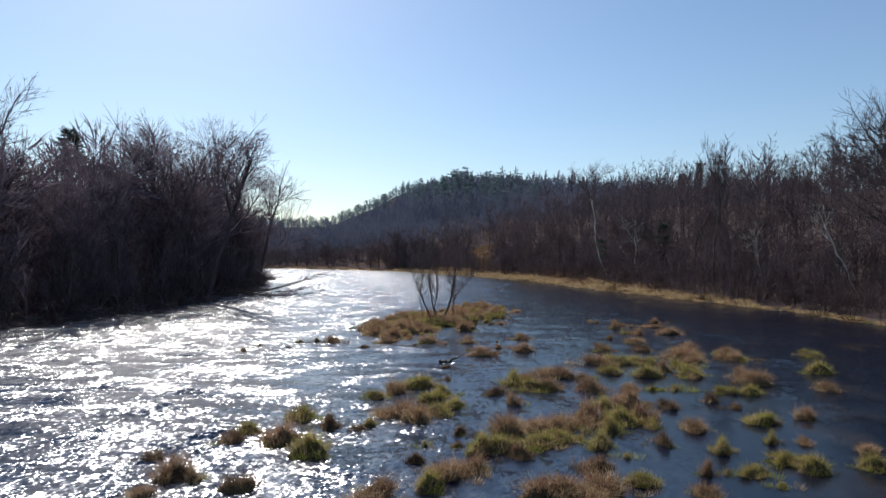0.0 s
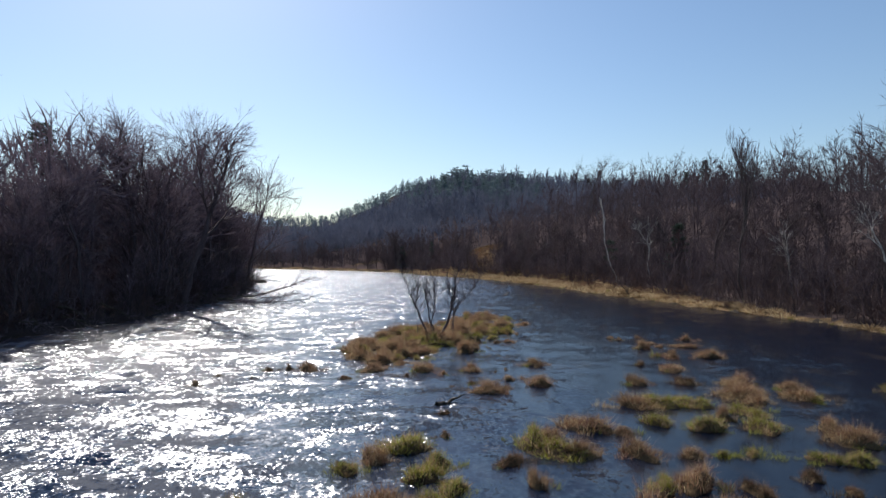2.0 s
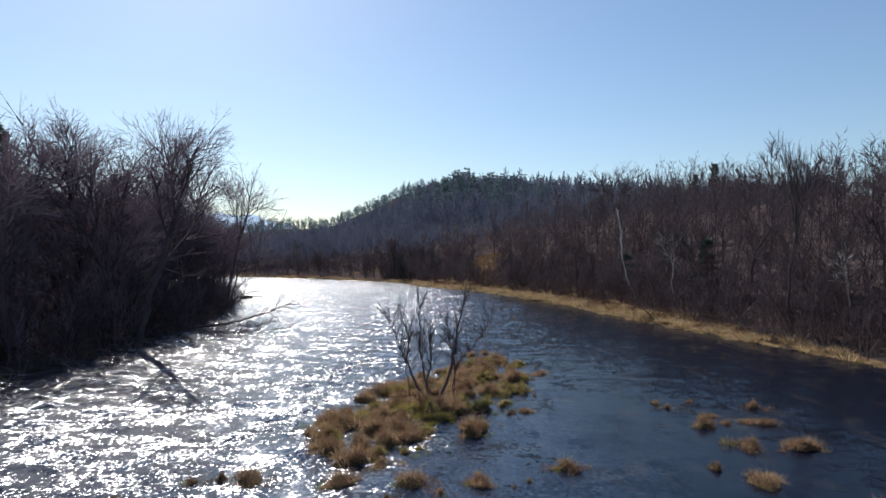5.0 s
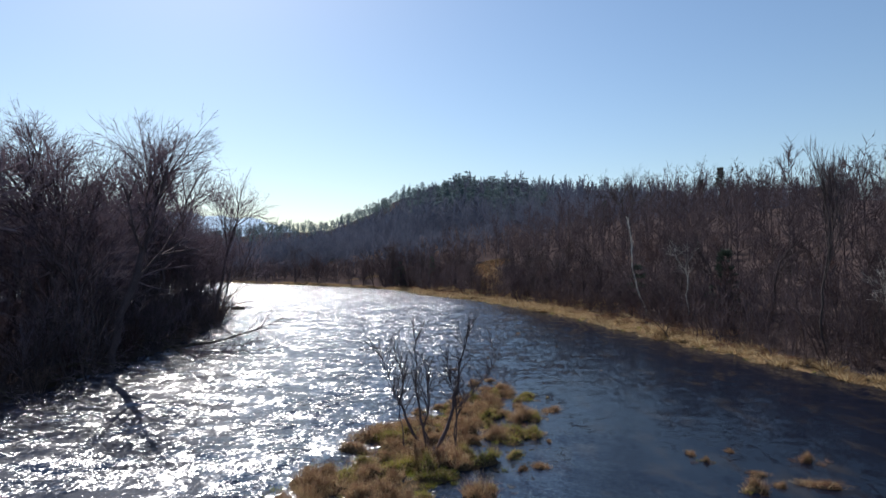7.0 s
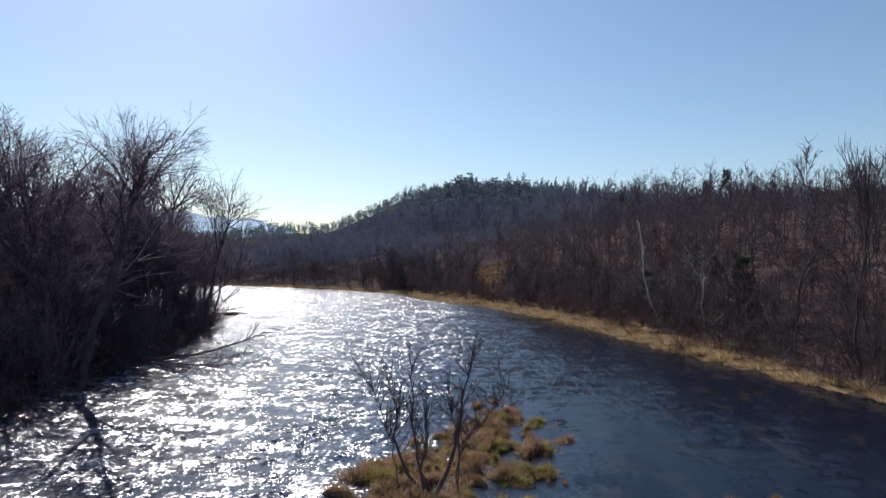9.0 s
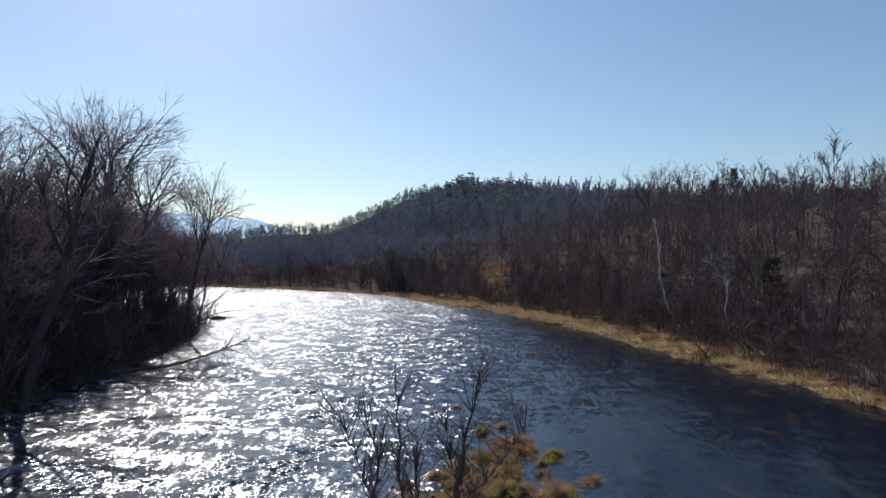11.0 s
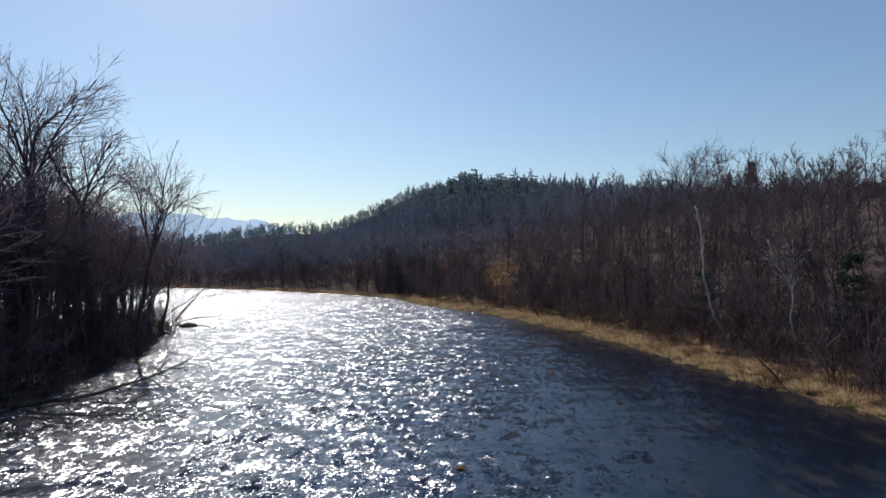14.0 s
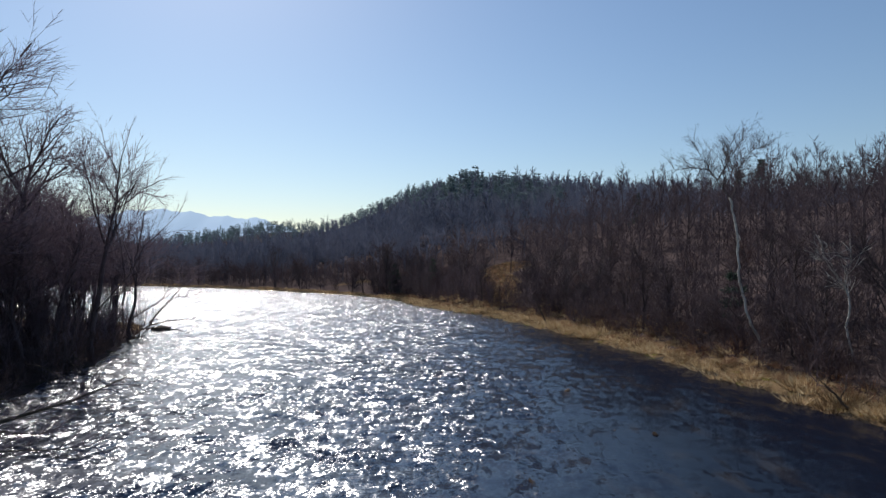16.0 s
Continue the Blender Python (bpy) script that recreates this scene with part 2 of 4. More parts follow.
    bumps = smooth(land, 0.3, 1.2) * (1 - smooth(land, 5, 8)) * 0.2 * (wobble(x, y, 0.9, 7.0) + wobble(x, y, 1.7, 5.5)) + smooth(land, 3, 15) * (0.25 * wobble(x, y, 6.0, 2.0) + 1.2 * wobble(x, y, 38.0, 3.0) * smooth(land, 20, 80))
    return h + bumps


# ---- helpers for meshes ----
def mesh_of(name, verts, faces, *materials):
    me = bpy.data.meshes.new(name)
    me.from_pydata([tuple(v) for v in verts], [], faces)
    for m in materials:
        me.materials.append(m)
    me.update()
    return me


def triangles(name, verts, tris, *materials):
    """A mesh out of two numpy arrays."""
    verts, tris = np.asarray(verts, np.float32), np.asarray(tris, np.int32)
    me = bpy.data.meshes.new(name)
    me.vertices.add(len(verts))
    me.vertices.foreach_set("co", verts.ravel())
    me.loops.add(tris.size)
    me.loops.foreach_set("vertex_index", tris.ravel())
    me.polygons.add(len(tris))
    me.polygons.foreach_set("loop_start", np.arange(0, tris.size, 3, dtype=np.int32))
    me.polygons.foreach_set("loop_total", np.full(len(tris), 3, np.int32))
    for m in materials:
        me.materials.append(m)
    me.update(calc_edges=True)
    me.validate()
    return me


def part(name, me, parent, label=""):
    ob = new(name, me)
    ob.parent = parent
    if label:
        tagged(ob, label)
    return ob


class Shape:
    """Vertices and triangles, gathered piece by piece."""

    def __init__(self):
        self.v, self.f = [], []

    def tube(self, points, radii, sides=5, cap=True):
        rows = []
        for i, (p, r) in enumerate(zip(points, radii)):
            q = points[min(i + 1, len(points) - 1)] - points[max(i - 1, 0)]
            q = q.normalized() if q.length > 1e-6 else Vector((0, 0, 1))
            a = q.cross(Vector((0.31, 0.95, 0.07))).normalized()
            b = q.cross(a)
            rows.append(len(self.v))
            for k in range(sides):
                t = 2 * math.pi * k / sides
                self.v.append(p + (a * math.cos(t) + b * math.sin(t)) * r)
        for lo, hi in zip(rows, rows[1:]):
            for k in range(sides):
                a, b = lo + k, lo + (k + 1) % sides
                c, d = hi + k, hi + (k + 1) % sides
                self.f += [(a, b, d), (a, d, c)]
        if cap:
            for k in range(1, sides - 1):
                self.f.append((rows[-1], rows[-1] + k, rows[-1] + k + 1))

    def sliver(self, a, b, width, rng):
        """A slender tapered twig or blade."""
        side = (b - a).cross(Vector((rng.uniform(-1, 1), rng.uniform(-1, 1), rng.uniform(-1, 1))))
        side = side.normalized() * width / 2 if side.length > 1e-6 else Vector((width / 2, 0, 0))
        i = len(self.v)
        self.v += [a - side, a + side, b]
        self.f.append((i, i + 1, i + 2))

    def bent(self, a, m, b, width, rng):
        side = (b - a).cross(Vector((rng.uniform(-1, 1), rng.uniform(-1, 1), rng.uniform(-0.3, 0.3))))
        side = side.normalized() * width / 2 if side.length > 1e-6 else Vector((width / 2, 0, 0))
        i = len(self.v)
        self.v += [a - side, a + side, m - side * 0.75, m + side * 0.75, b]
        self.f += [(i, i + 1, i + 3), (i, i + 3, i + 2), (i + 2, i + 3, i + 4)]

    def ribbon(self, a, b, wide, narrow, rng):
        """A flat length of thin bough."""
        side = (b - a).cross(Vector((rng.uniform(-1, 1), rng.uniform(-1, 1), rng.uniform(-0.4, 0.4))))
        side = side.normalized() / 2 if side.length > 1e-6 else Vector((0.5, 0, 0))
        i = len(self.v)
        self.v += [a - side * wide, a + side * wide, b + side * narrow, b - side * narrow]
        self.f += [(i, i + 1, i + 2), (i, i + 2, i + 3)]

    def box(self, lo, hi):
        i = len(self.v)
        self.v += [Vector((x, y, z)) for x in (lo[0], hi[0]) for y in (lo[1], hi[1]) for z in (lo[2], hi[2])]
        for a, b, c, d in ((0, 1, 3, 2), (4, 6, 7, 5), (0, 4, 5, 1), (2, 3, 7, 6), (0, 2, 6, 4), (1, 5, 7, 3)):
            self.f += [(i + a, i + b, i + c), (i + a, i + c, i + d)]

    def mesh(self, name, *materials):
        return triangles(name, [tuple(v) for v in self.v], self.f, *materials)


def turned(way, angle, rng):
    """The direction leaned off by an angle, to a random side."""
    side = way.cross(Vector((rng.uniform(-1, 1), rng.uniform(-1, 1), rng.uniform(-1, 1))))
    side = side.normalized() if side.length > 1e-6 else Vector((1, 0, 0))
    return (way * math.cos(angle) + side * math.sin(angle)).normalized()


# ---- ground, water ----
def spread(fine_lo, fine_hi, step, lo, hi):
    mid = list(np.arange(fine_lo, fine_hi + 0.01, step))
    out, s = [], step
    while mid[-1] + s < hi:
        mid.append(mid[-1] + s)
        s *= 1.14
    p, s = fine_lo, step
    while p - s > lo:
        p -= s
        out.append(p)
        s *= 1.14
    return np.array([lo] + out[::-1] + mid + [hi])


def build_ground():
    xs, ys = spread(-75, 62, 1.3, -4600, 4600), spread(25, 245, 1.5, -900, 4800)
    gx, gy = np.meshgrid(xs, ys)
    gz = ground_height(gx, gy)
    nx = len(xs)
    i = np.arange(len(ys) - 1)[:, None] * nx + np.arange(nx - 1)[None, :]
    i = i.ravel()
    tris = np.concatenate([np.stack([i, i + 1, i + nx + 1], 1), np.stack([i, i + nx + 1, i + nx], 1)])
    me = triangles("ground", np.stack([gx.ravel(), gy.ravel(), gz.ravel()], 1), tris, LITTER, MEADOW, MUD)
    cx = gx.ravel()[tris].mean(1)
    cy = gy.ravel()[tris].mean(1)
    d = from_water(cx, cy)
    west = west_side(cx, cy) > 0.5
    meadow = (d > 0.0) & (d < 0.8 + (3.2 + 1.5 * wobble(cx, cy, 7, 5.0)) * (0.35 * smooth(cy, 54, 70) + 0.65 * smooth(cy, 66, 100))) & ~west
    meadow |= np.hypot((cx - 12.5) / 7, (cy - 186) / 10) < 1 + 0.2 * wobble(cx, cy, 6, 8.0)
    meadow |= np.hypot((cx - 10) / 4, (cy - 164) / 16) < 1
    meadow |= np.hypot((cx + 28) / 6, (cy - 211) / 2.5) < 1
    index = np.where(d < 0.15, 2, np.where(meadow, 1, 0)).astype(np.int32)
    me.polygons.foreach_set("material_index", index)
    me.polygons.foreach_set("use_smooth", np.ones(len(tris), bool))
    tagged(new("ground", me), "brown leaf-littered valley floor rising to wooded slopes", "ground", kind="structure")


build_ground()
water_mesh = mesh_of("river_water", [(-430, -320, 0), (70, -320, 0), (70, 310, 0), (-430, 310, 0)], [(0, 1, 2, 3)], WATER)
tagged(new("water", water_mesh), "wide rippling blue river glittering under low sun", "river", kind="structure")


def mountain():
    """A blue ridge on the horizon, miles off; its haze is put in as a glow."""
    m = bpy.data.materials.new("haze_glow_mountain")
    m.use_nodes = True
    n = m.node_tree.nodes
    bsdf = n["Principled BSDF"]
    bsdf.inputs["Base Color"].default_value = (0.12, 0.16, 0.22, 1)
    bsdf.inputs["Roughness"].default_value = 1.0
    # pale blue emission stands in for the hazy air before the ridge
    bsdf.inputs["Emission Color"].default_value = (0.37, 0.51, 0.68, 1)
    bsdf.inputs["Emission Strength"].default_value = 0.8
    s = Shape()
    n_col = 90
    for k in range(n_col + 1):
        x = -3900 + 3300 * k / n_col
        top = 150 + 230 * math.exp(-((x + 2350) / 900) ** 2) + 60 * math.exp(-((x + 1500) / 260) ** 2) + 9 * math.sin(k * 0.9) + 5 * math.sin(k * 2.3)
        s.v += [Vector((x, 4000, -20)), Vector((x, 4250, top * 0.6)), Vector((x, 4500, top))]
    for k in range(n_col):
        for r in range(2):
            i = 3 * k + r
            s.f += [(i, i + 3, i + 4), (i, i + 4, i + 1)]
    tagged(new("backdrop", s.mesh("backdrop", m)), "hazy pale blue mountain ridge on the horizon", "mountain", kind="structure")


mountain()


# ---- where the clumps of grass stand: x, y, radius ----
GREEN_SEDGE = [
    (-4.1, 19.1, 0.46), (-5.3, 17.6, 0.30), (-3.0, 15.6, 0.45), (-1.7, 18.3, 0.18), (-2.0, 21.9, 0.32), (-0.5, 23.7, 0.69), (0.4, 19.7, 0.40), (0.9, 20.6, 0.36),
    (0.5, 22.3, 0.43), (0.1, 21.4, 0.44), (0.1, 16.4, 0.25), (0.3, 13.4, 0.29), (1.6, 16.0, 0.39), (2.2, 16.1, 0.47), (3.4, 16.5, 0.48), (3.9, 16.9, 0.41),
    (4.6, 17.0, 0.33), (5.0, 16.5, 0.40), (5.7, 17.8, 0.43), (6.2, 18.7, 0.54), (7.1, 18.3, 0.27), (6.2, 20.7, 0.40), (3.4, 24.2, 0.54), (4.0, 23.3, 0.58),
    (9.1, 28.8, 0.59), (8.1, 26.4, 0.41), (10.4, 28.8, 0.56), (9.6, 25.8, 0.50), (12.0, 27.8, 0.57), (11.5, 25.8, 0.57), (9.8, 23.3, 0.59), (8.9, 23.2, 0.34),
    (15.7, 29.6, 0.57),
]
GREEN_SEDGE_EAST = [
    (11.6, 22.8, 0.40), (12.4, 22.5, 0.28), (10.8, 18.7, 0.36), (10.0, 16.8, 0.21), (8.2, 16.0, 0.31), (8.3, 14.4, 0.32), (9.7, 15.1, 0.45), (9.5, 15.2, 0.29),
    (9.8, 14.5, 0.28), (8.5, 13.6, 0.20), (5.3, 13.7, 0.28), (5.5, 15.5, 0.24), (19.9, 30.8, 0.45), (17.6, 26.5, 0.44), (7.6, 14.4, 0.18), (11.4, 14.7, 0.26),
]
TAN_GRASS = [
    (-1.3, 22.7, 0.40), (-1.0, 19.6, 0.59), (-0.3, 19.0, 0.48), (-0.9, 13.1, 0.45), (0.7, 14.2, 0.54), (1.3, 14.6, 0.30), (2.5, 17.6, 0.52), (3.5, 18.1, 0.54),
    (4.3, 18.1, 0.54), (5.2, 19.0, 0.55), (4.1, 24.7, 0.38), (4.7, 23.2, 0.34), (5.5, 25.9, 0.63), (12.9, 30.1, 0.76), (8.4, 18.0, 0.45), (15.1, 30.0, 0.47),
    (13.5, 24.3, 0.54), (13.7, 25.8, 0.38), (12.5, 19.3, 0.30), (10.9, 16.7, 0.18), (6.5, 13.0, 0.26), (4.4, 13.5, 0.58), (3.6, 13.2, 0.44), (3.0, 13.1, 0.38),
    (12.2, 35.6, 0.52), (14.0, 32.6, 0.5), (13.5, 31.0, 0.6), (13.0, 29.2, 0.5), (15.8, 31.5, 0.4), (15.4, 29.9, 0.45), (15.8, 23.2, 0.29), (12.2, 16.0, 0.25), (-6.1, 13.0, 0.26), (8.1, 28.9, 0.72),
]
RUSSET_GRASS = [
    (-4.1, 16.8, 0.50), (-5.9, 14.0, 0.35), (-5.3, 13.9, 0.19), (3.1, 21.0, 0.33), (7.1, 19.0, 0.48), (7.2, 21.1, 0.53), (6.5, 23.2, 0.47), (10.8, 27.0, 0.29),
    (7.9, 23.1, 0.29), (9.4, 32.5, 0.47), (12.4, 45.6, 0.36), (12.9, 42.3, 0.53), (13.6, 39.5, 0.80), (17.0, 45.7, 0.49), (15.8, 39.3, 0.50), (7.1, 14.4, 0.25),
    (-6.3, 35.6, 0.55), (-3.0, 35.3, 0.45), (-0.4, 35.4, 0.55), (0.6, 34.6, 0.37), (1.9, 35.3, 0.34), (2.5, 30.9, 0.48), (3.7, 33.3, 0.52), (5.3, 36.8, 0.57),
    (5.0, 32.3, 0.41),
]
BROWN_STUBBLE = [
    (-2.9, 18.1, 0.40), (-5.5, 16.8, 0.37), (-3.7, 17.0, 0.21), (-4.1, 13.4, 0.36), (-2.0, 17.9, 0.21), (-7.0, 15.3, 0.27), (-0.1, 15.1, 0.23), (0.7, 27.6, 0.22),
    (0.7, 24.9, 0.22), (1.1, 17.5, 0.27), (1.0, 16.4, 0.18), (2.6, 15.6, 0.47), (2.6, 22.6, 0.46), (6.6, 25.2, 0.37), (11.6, 32.5, 0.51), (11.0, 36.9, 0.22),
    (8.5, 20.6, 0.46), (10.9, 20.5, 0.36), (10.4, 21.4, 0.27), (6.9, 16.6, 0.34), (4.5, 14.8, 0.44), (-7.3, 35.6, 0.28), (-8.3, 35.4, 0.28), (-8.5, 33.4, 0.16),
    (-10.6, 32.1, 0.22), (-10.3, 34.0, 0.15), (-4.1, 33.5, 0.26), (-1.2, 34.1, 0.27), (1.9, 32.5, 0.19), (3.4, 31.6, 0.19),
]


# ---- grass in the river ----
def tussock(seed, first, second, share, tall, blades, lean):
    """A clump of half a metre radius: a domed peaty mound under a mop of short drooping blades of two colours."""
    rng = random.Random(seed)
    root = new("grass_tussock")
    mound = Shape()
    rings, sides = 5, 13
    lumps = [(rng.uniform(0, 6.28), rng.uniform(0.12, 0.34), rng.uniform(0.5, 1.0)) for _ in range(5)]

    def dome(x, y):
        """Height of the lumpy mound over the water."""
        r = math.hypot(x, y) / 0.5
        z = 0.10 * max(0.0, 1 - r * r)
        for la, lr, lh in lumps:
            q = math.hypot(x - lr * math.cos(la), y - lr * math.sin(la)) / 0.2
            z += 0.14 * lh * math.exp(-q * q)
        return z

    for k in range(rings + 1):
        t = k / rings
        for j in range(sides):
            a = 2 * math.pi * j / sides
            r = 0.48 * (1 - t) * (1 + 0.16 * math.sin(3 * a + seed) + 0.08 * math.sin(5 * a)) + 0.01
            x, y = r * math.cos(a), r * math.sin(a)
            mound.v.append(Vector((x, y, -0.2 if k == 0 else dome(x, y))))
    for k in range(rings):
        for j in range(sides):
            a, b = k * sides + j, k * sides + (j + 1) % sides
            mound.f += [(a, b, b + sides), (a, b + sides, a + sides)]
    me = mound.mesh("tussock_mound", MAT)
    me.polygons.foreach_set("use_smooth", np.ones(len(me.polygons), bool))
    part("mound", me, root, "dark peaty root mound")
    mops = (Shape(), Shape())
    tufts = [(la, lr, lh) for la, lr, lh in lumps] + [(rng.uniform(0, 6.28), 0.46 * math.sqrt(rng.random()), rng.uniform(0.4, 0.9)) for _ in range(9)]
    colour = [0 if rng.random() < share else 1 for _ in tufts]
    for n in range(blades):
        k = rng.randrange(len(tufts))
        ang, rad, hgt = tufts[k]
        x = rad * math.cos(ang) + rng.gauss(0, 0.085)
        y = rad * math.sin(ang) + rng.gauss(0, 0.085)
        if math.hypot(x, y) > 0.5:
            x, y = x * 0.48 / math.hypot(x, y), y * 0.48 / math.hypot(x, y)
        tx, ty = x - rad * math.cos(ang), y - rad * math.sin(ang)
        out = Vector((x * 0.4 + tx * 2.4 + rng.gauss(0, 0.34), y * 0.4 + ty * 2.4 + rng.gauss(0, 0.34), 0))
        length = tall * (0.6 + 0.5 * hgt) * rng.uniform(0.55, 1.15)
        a = Vector((x, y, dome(x, y) - 0.02))
        if n % 3 == 0:
            # thin upright stalks above the mop
            way = Vector((out.x * 0.35 + rng.gauss(0, 0.16), out.y * 0.35 + rng.gauss(0, 0.16), 1)).normalized()
            mops[1 if rng.random() < 0.7 else 0].sliver(a, a + way * length * rng.uniform(1.2, 1.75), rng.uniform(0.008, 0.014), rng)
            continue
        up = Vector((out.x * lean, out.y * lean, 1)).normalized()
        m = a + up * length * 0.55
        b = m + Vector((up.x + out.x * lean * 2.2, up.y + out.y * lean * 2.2, up.z - 0.55)).normalized() * length * 0.55
        mops[colour[k] if rng.random() < 0.85 else 1 - colour[k]].bent(a, m, b, rng.uniform(0.008, 0.016), rng)
    part("tuft", mops[0].mesh("tussock_tuft", first), root)
    part("tuft", mops[1].mesh("tussock_tuft", second), root, "drier blades among the rest")
    return root


KINDS = {}
for key, first, second, share, tall, blades, lean, words in (
        ("green", GREEN, TAN, 0.55, 0.34, 560, 0.8, "low olive-green sedge tussock standing in shallow river water"),
        ("tan", TAN, RUSSET, 0.6, 0.46, 560, 0.7, "bushy dry tan grass tussock standing in shallow river water"),
        ("russet", RUSSET, TAN, 0.68, 0.46, 520, 0.65, "russet dead grass tussock standing in shallow river water"),
        ("brown", STUBBLE, RUSSET, 0.65, 0.36, 420, 0.7, "dark brown dead sedge tussock standing in shallow river water")):
    KINDS[key] = []
    for n in range(4):
        ob = tussock(n * 7 + len(key), first, second, share, tall, blades, lean)
        tagged(ob, words, "grass tussock", "tussocks in the river")
        KINDS[key].append(ob)
used = set()


def plant(templates, x, y, z, size, rng, tall=1.0, lean=0.0, oblong=0.0):
    """Sets one of the templates down at a place: the template itself the first time, then copies of it."""
    ob = rng.choice(templates)
    m = pose(x, y, z, rng.uniform(-lean, lean), rng.uniform(-lean, lean), rng.uniform(0, 360)) @ Matrix.Diagonal((size * (1 + rng.uniform(0, oblong)), size * (1 - rng.uniform(0, oblong) * 0.6), size * tall, 1))
    if ob.name in used:
        return copy_thing(ob, m)
    used.add(ob.name)
    ob.matrix_basis = m
    return ob


def clump(seed, count, tall, radius, droop=0.6, width=0.016):
    """Vertices and triangles of a loose tuft, to be joined by the hundred."""
    r = random.Random(seed)
    s = Shape()
    for _ in range(count):
        a, q = r.uniform(0, 6.28), radius * math.sqrt(r.random())
        p = Vector((q * math.cos(a), q * math.sin(a), -0.05))
        up = Vector((math.cos(a) * q / radius * droop + r.gauss(0, 0.25), math.sin(a) * q / radius * droop + r.gauss(0, 0.25), 1)).normalized()
        s.sliver(p, p + up * tall * r.uniform(0.5, 1.1), width * r.uniform(0.7, 1.6), r)
    return np.array([tuple(v) for v in s.v]), np.array(s.f)


def sown(name, label, category, templates, places, seed, lo, hi, material, tall=(0.8, 1.25)):
    """Many copies of some templates, joined into one object that nobody would count. Places: rows of x, y, z and a size."""
    r = np.random.RandomState(seed)
    vs, fs, count = [], [], 0
    for x, y, z, k in places:
        v, f = templates[r.randint(len(templates))]
        a, s, t = r.uniform(0, 6.28), k * r.uniform(lo, hi), r.uniform(*tall)
        c, q = math.cos(a) * s, math.sin(a) * s
        vs.append(np.stack([v[:, 0] * c - v[:, 1] * q + x, v[:, 0] * q + v[:, 1] * c + y, v[:, 2] * s * t + z], 1))
        fs.append(f + count)
        count += len(v)
    tagged(new(name, triangles(name, np.concatenate(vs), np.concatenate(fs), material)), label, category, kind="stuff")


rng = random.Random(5)
fringe = {"green": [], "tan": [], "russet": [], "brown": []}
for key, rows in (("green", GREEN_SEDGE), ("green", GREEN_SEDGE_EAST), ("tan", TAN_GRASS), ("russet", RUSSET_GRASS), ("brown", BROWN_STUBBLE)):
    for x, y, r in rows:
        s = min(2.1 * r, 1.35)
        plant(KINDS[key], x, y, 0.0, s, rng, min(1.2, max(0.72, 0.84 / s ** 0.5)) * rng.uniform(0.75, 1.2), 0.0, 0.36)
        # broad clumps are ringed by small tufts, and by strays
        for _ in range(3 + int(r * 12)):
            mate = key if rng.random() < 0.65 else rng.choice(["tan", "green", "brown"])
            a, q = rng.uniform(0, 6.28), r * rng.uniform(0.5, 1.5)
            fringe[mate].append((x + q * math.cos(a) * 1.35, y + q * math.sin(a) * 0.8, -0.02, rng.uniform(0.4, 0.95) * (0.5 + r)))
# late, lone tufts further up the river
for x, y, r, key in ((12.1, 46.5, 0.3, "tan"), (14.1, 46.9, 0.22, "russet"), (14.0, 44.0, 0.34, "russet"), (14.2, 42.8, 0.3, "russet"), (15.8, 42.8, 0.45, "tan"),
                     (7.0, 54.2, 0.45, "tan"), (13.2, 66.4, 0.2, "brown"), (9.2, 89.0, 0.2, "russet"), (4.4, 72.2, 0.2, "brown"),
                     (1.3, 66.6, 0.25, "russet"), (6.9, 68.5, 0.12, "brown"), (4.8, 60.0, 0.5, "tan"), (2.6, 61.0, 0.55, "tan"), (3.8, 62.3, 0.4, "tan"), (4.4, 64.1, 0.2, "brown"),
                     (3.8, 48.3, 0.75, "green"), (5.0, 49.2, 0.55, "green"), (5.8, 48.3, 0.5, "russet"), (3.9, 46.1, 0.5, "green"), (4.2, 59.6, 0.5, "tan"), (4.9, 58.3, 0.5, "tan"),
                     (5.1, 54.9, 0.5, "tan"), (7.3, 57.4, 0.35, "green"), (3.3, 59.6, 0.45, "tan"), (2.5, 56.8, 0.55, "tan"), (3.6, 52.5, 0.5, "green"), (4.1, 44.5, 0.4, "brown"), (4.9, 44.8, 0.45, "tan"),
                     (9.9, 79.6, 0.2, "brown"), (11.9, 78.9, 0.22, "brown"),
                     (3.8, 35.6, 0.3, "russet"), (3.2, 35.1, 0.2, "brown"), (1.0, 31.9, 0.2, "brown")):
    plant(KINDS[key], x, y, -0.03, 1.8 * r, rng, rng.uniform(0.6, 0.95), 0.0, 0.4)


# ---- the island ----
def on_island(x, y):
    """1 in the middle of the sedge island, falling to 0 at its uneven rim."""
    u = (x - 0.8 - 0.32 * (y - 47.6)) / 4.9
    v = (y - 47.6) / 10.8
    return 1 - math.hypot(u, v) + 0.16 * float(wobble(np.array(x), np.array(y), 2.2, 6.0))


isl = Shape()
n_ring, n_side = 7, 40
for k in range(n_ring + 1):
    for j in range(n_side):
        a = 2 * math.pi * j / n_side
        lo = 0.0
        for step in range(24):
            lo2 = lo + 0.6
            x, y = 0.8 + lo2 * math.cos(a), 47.6 + lo2 * math.sin(a)
            if on_island(x, y) < 0.02:
                break
            lo = lo2
        r = (lo + 0.4) * (1 - k / n_ring)
        x, y = 0.8 + r * math.cos(a), 47.6 + r * math.sin(a)
        isl.v.append(Vector((x, y, -0.13 + 0.13 * min(1, 3 * k / n_ring) + 0.10 * float(wobble(np.array(x), np.array(y), 1.0, 3.0)) - 0.16 * float(smooth(np.array(x - 0.3 * (y - 47)), 1.2, 2.6)))))
for k in range(n_ring):
    for j in range(n_side):
        a, b = k * n_side + j, k * n_side + (j + 1) % n_side
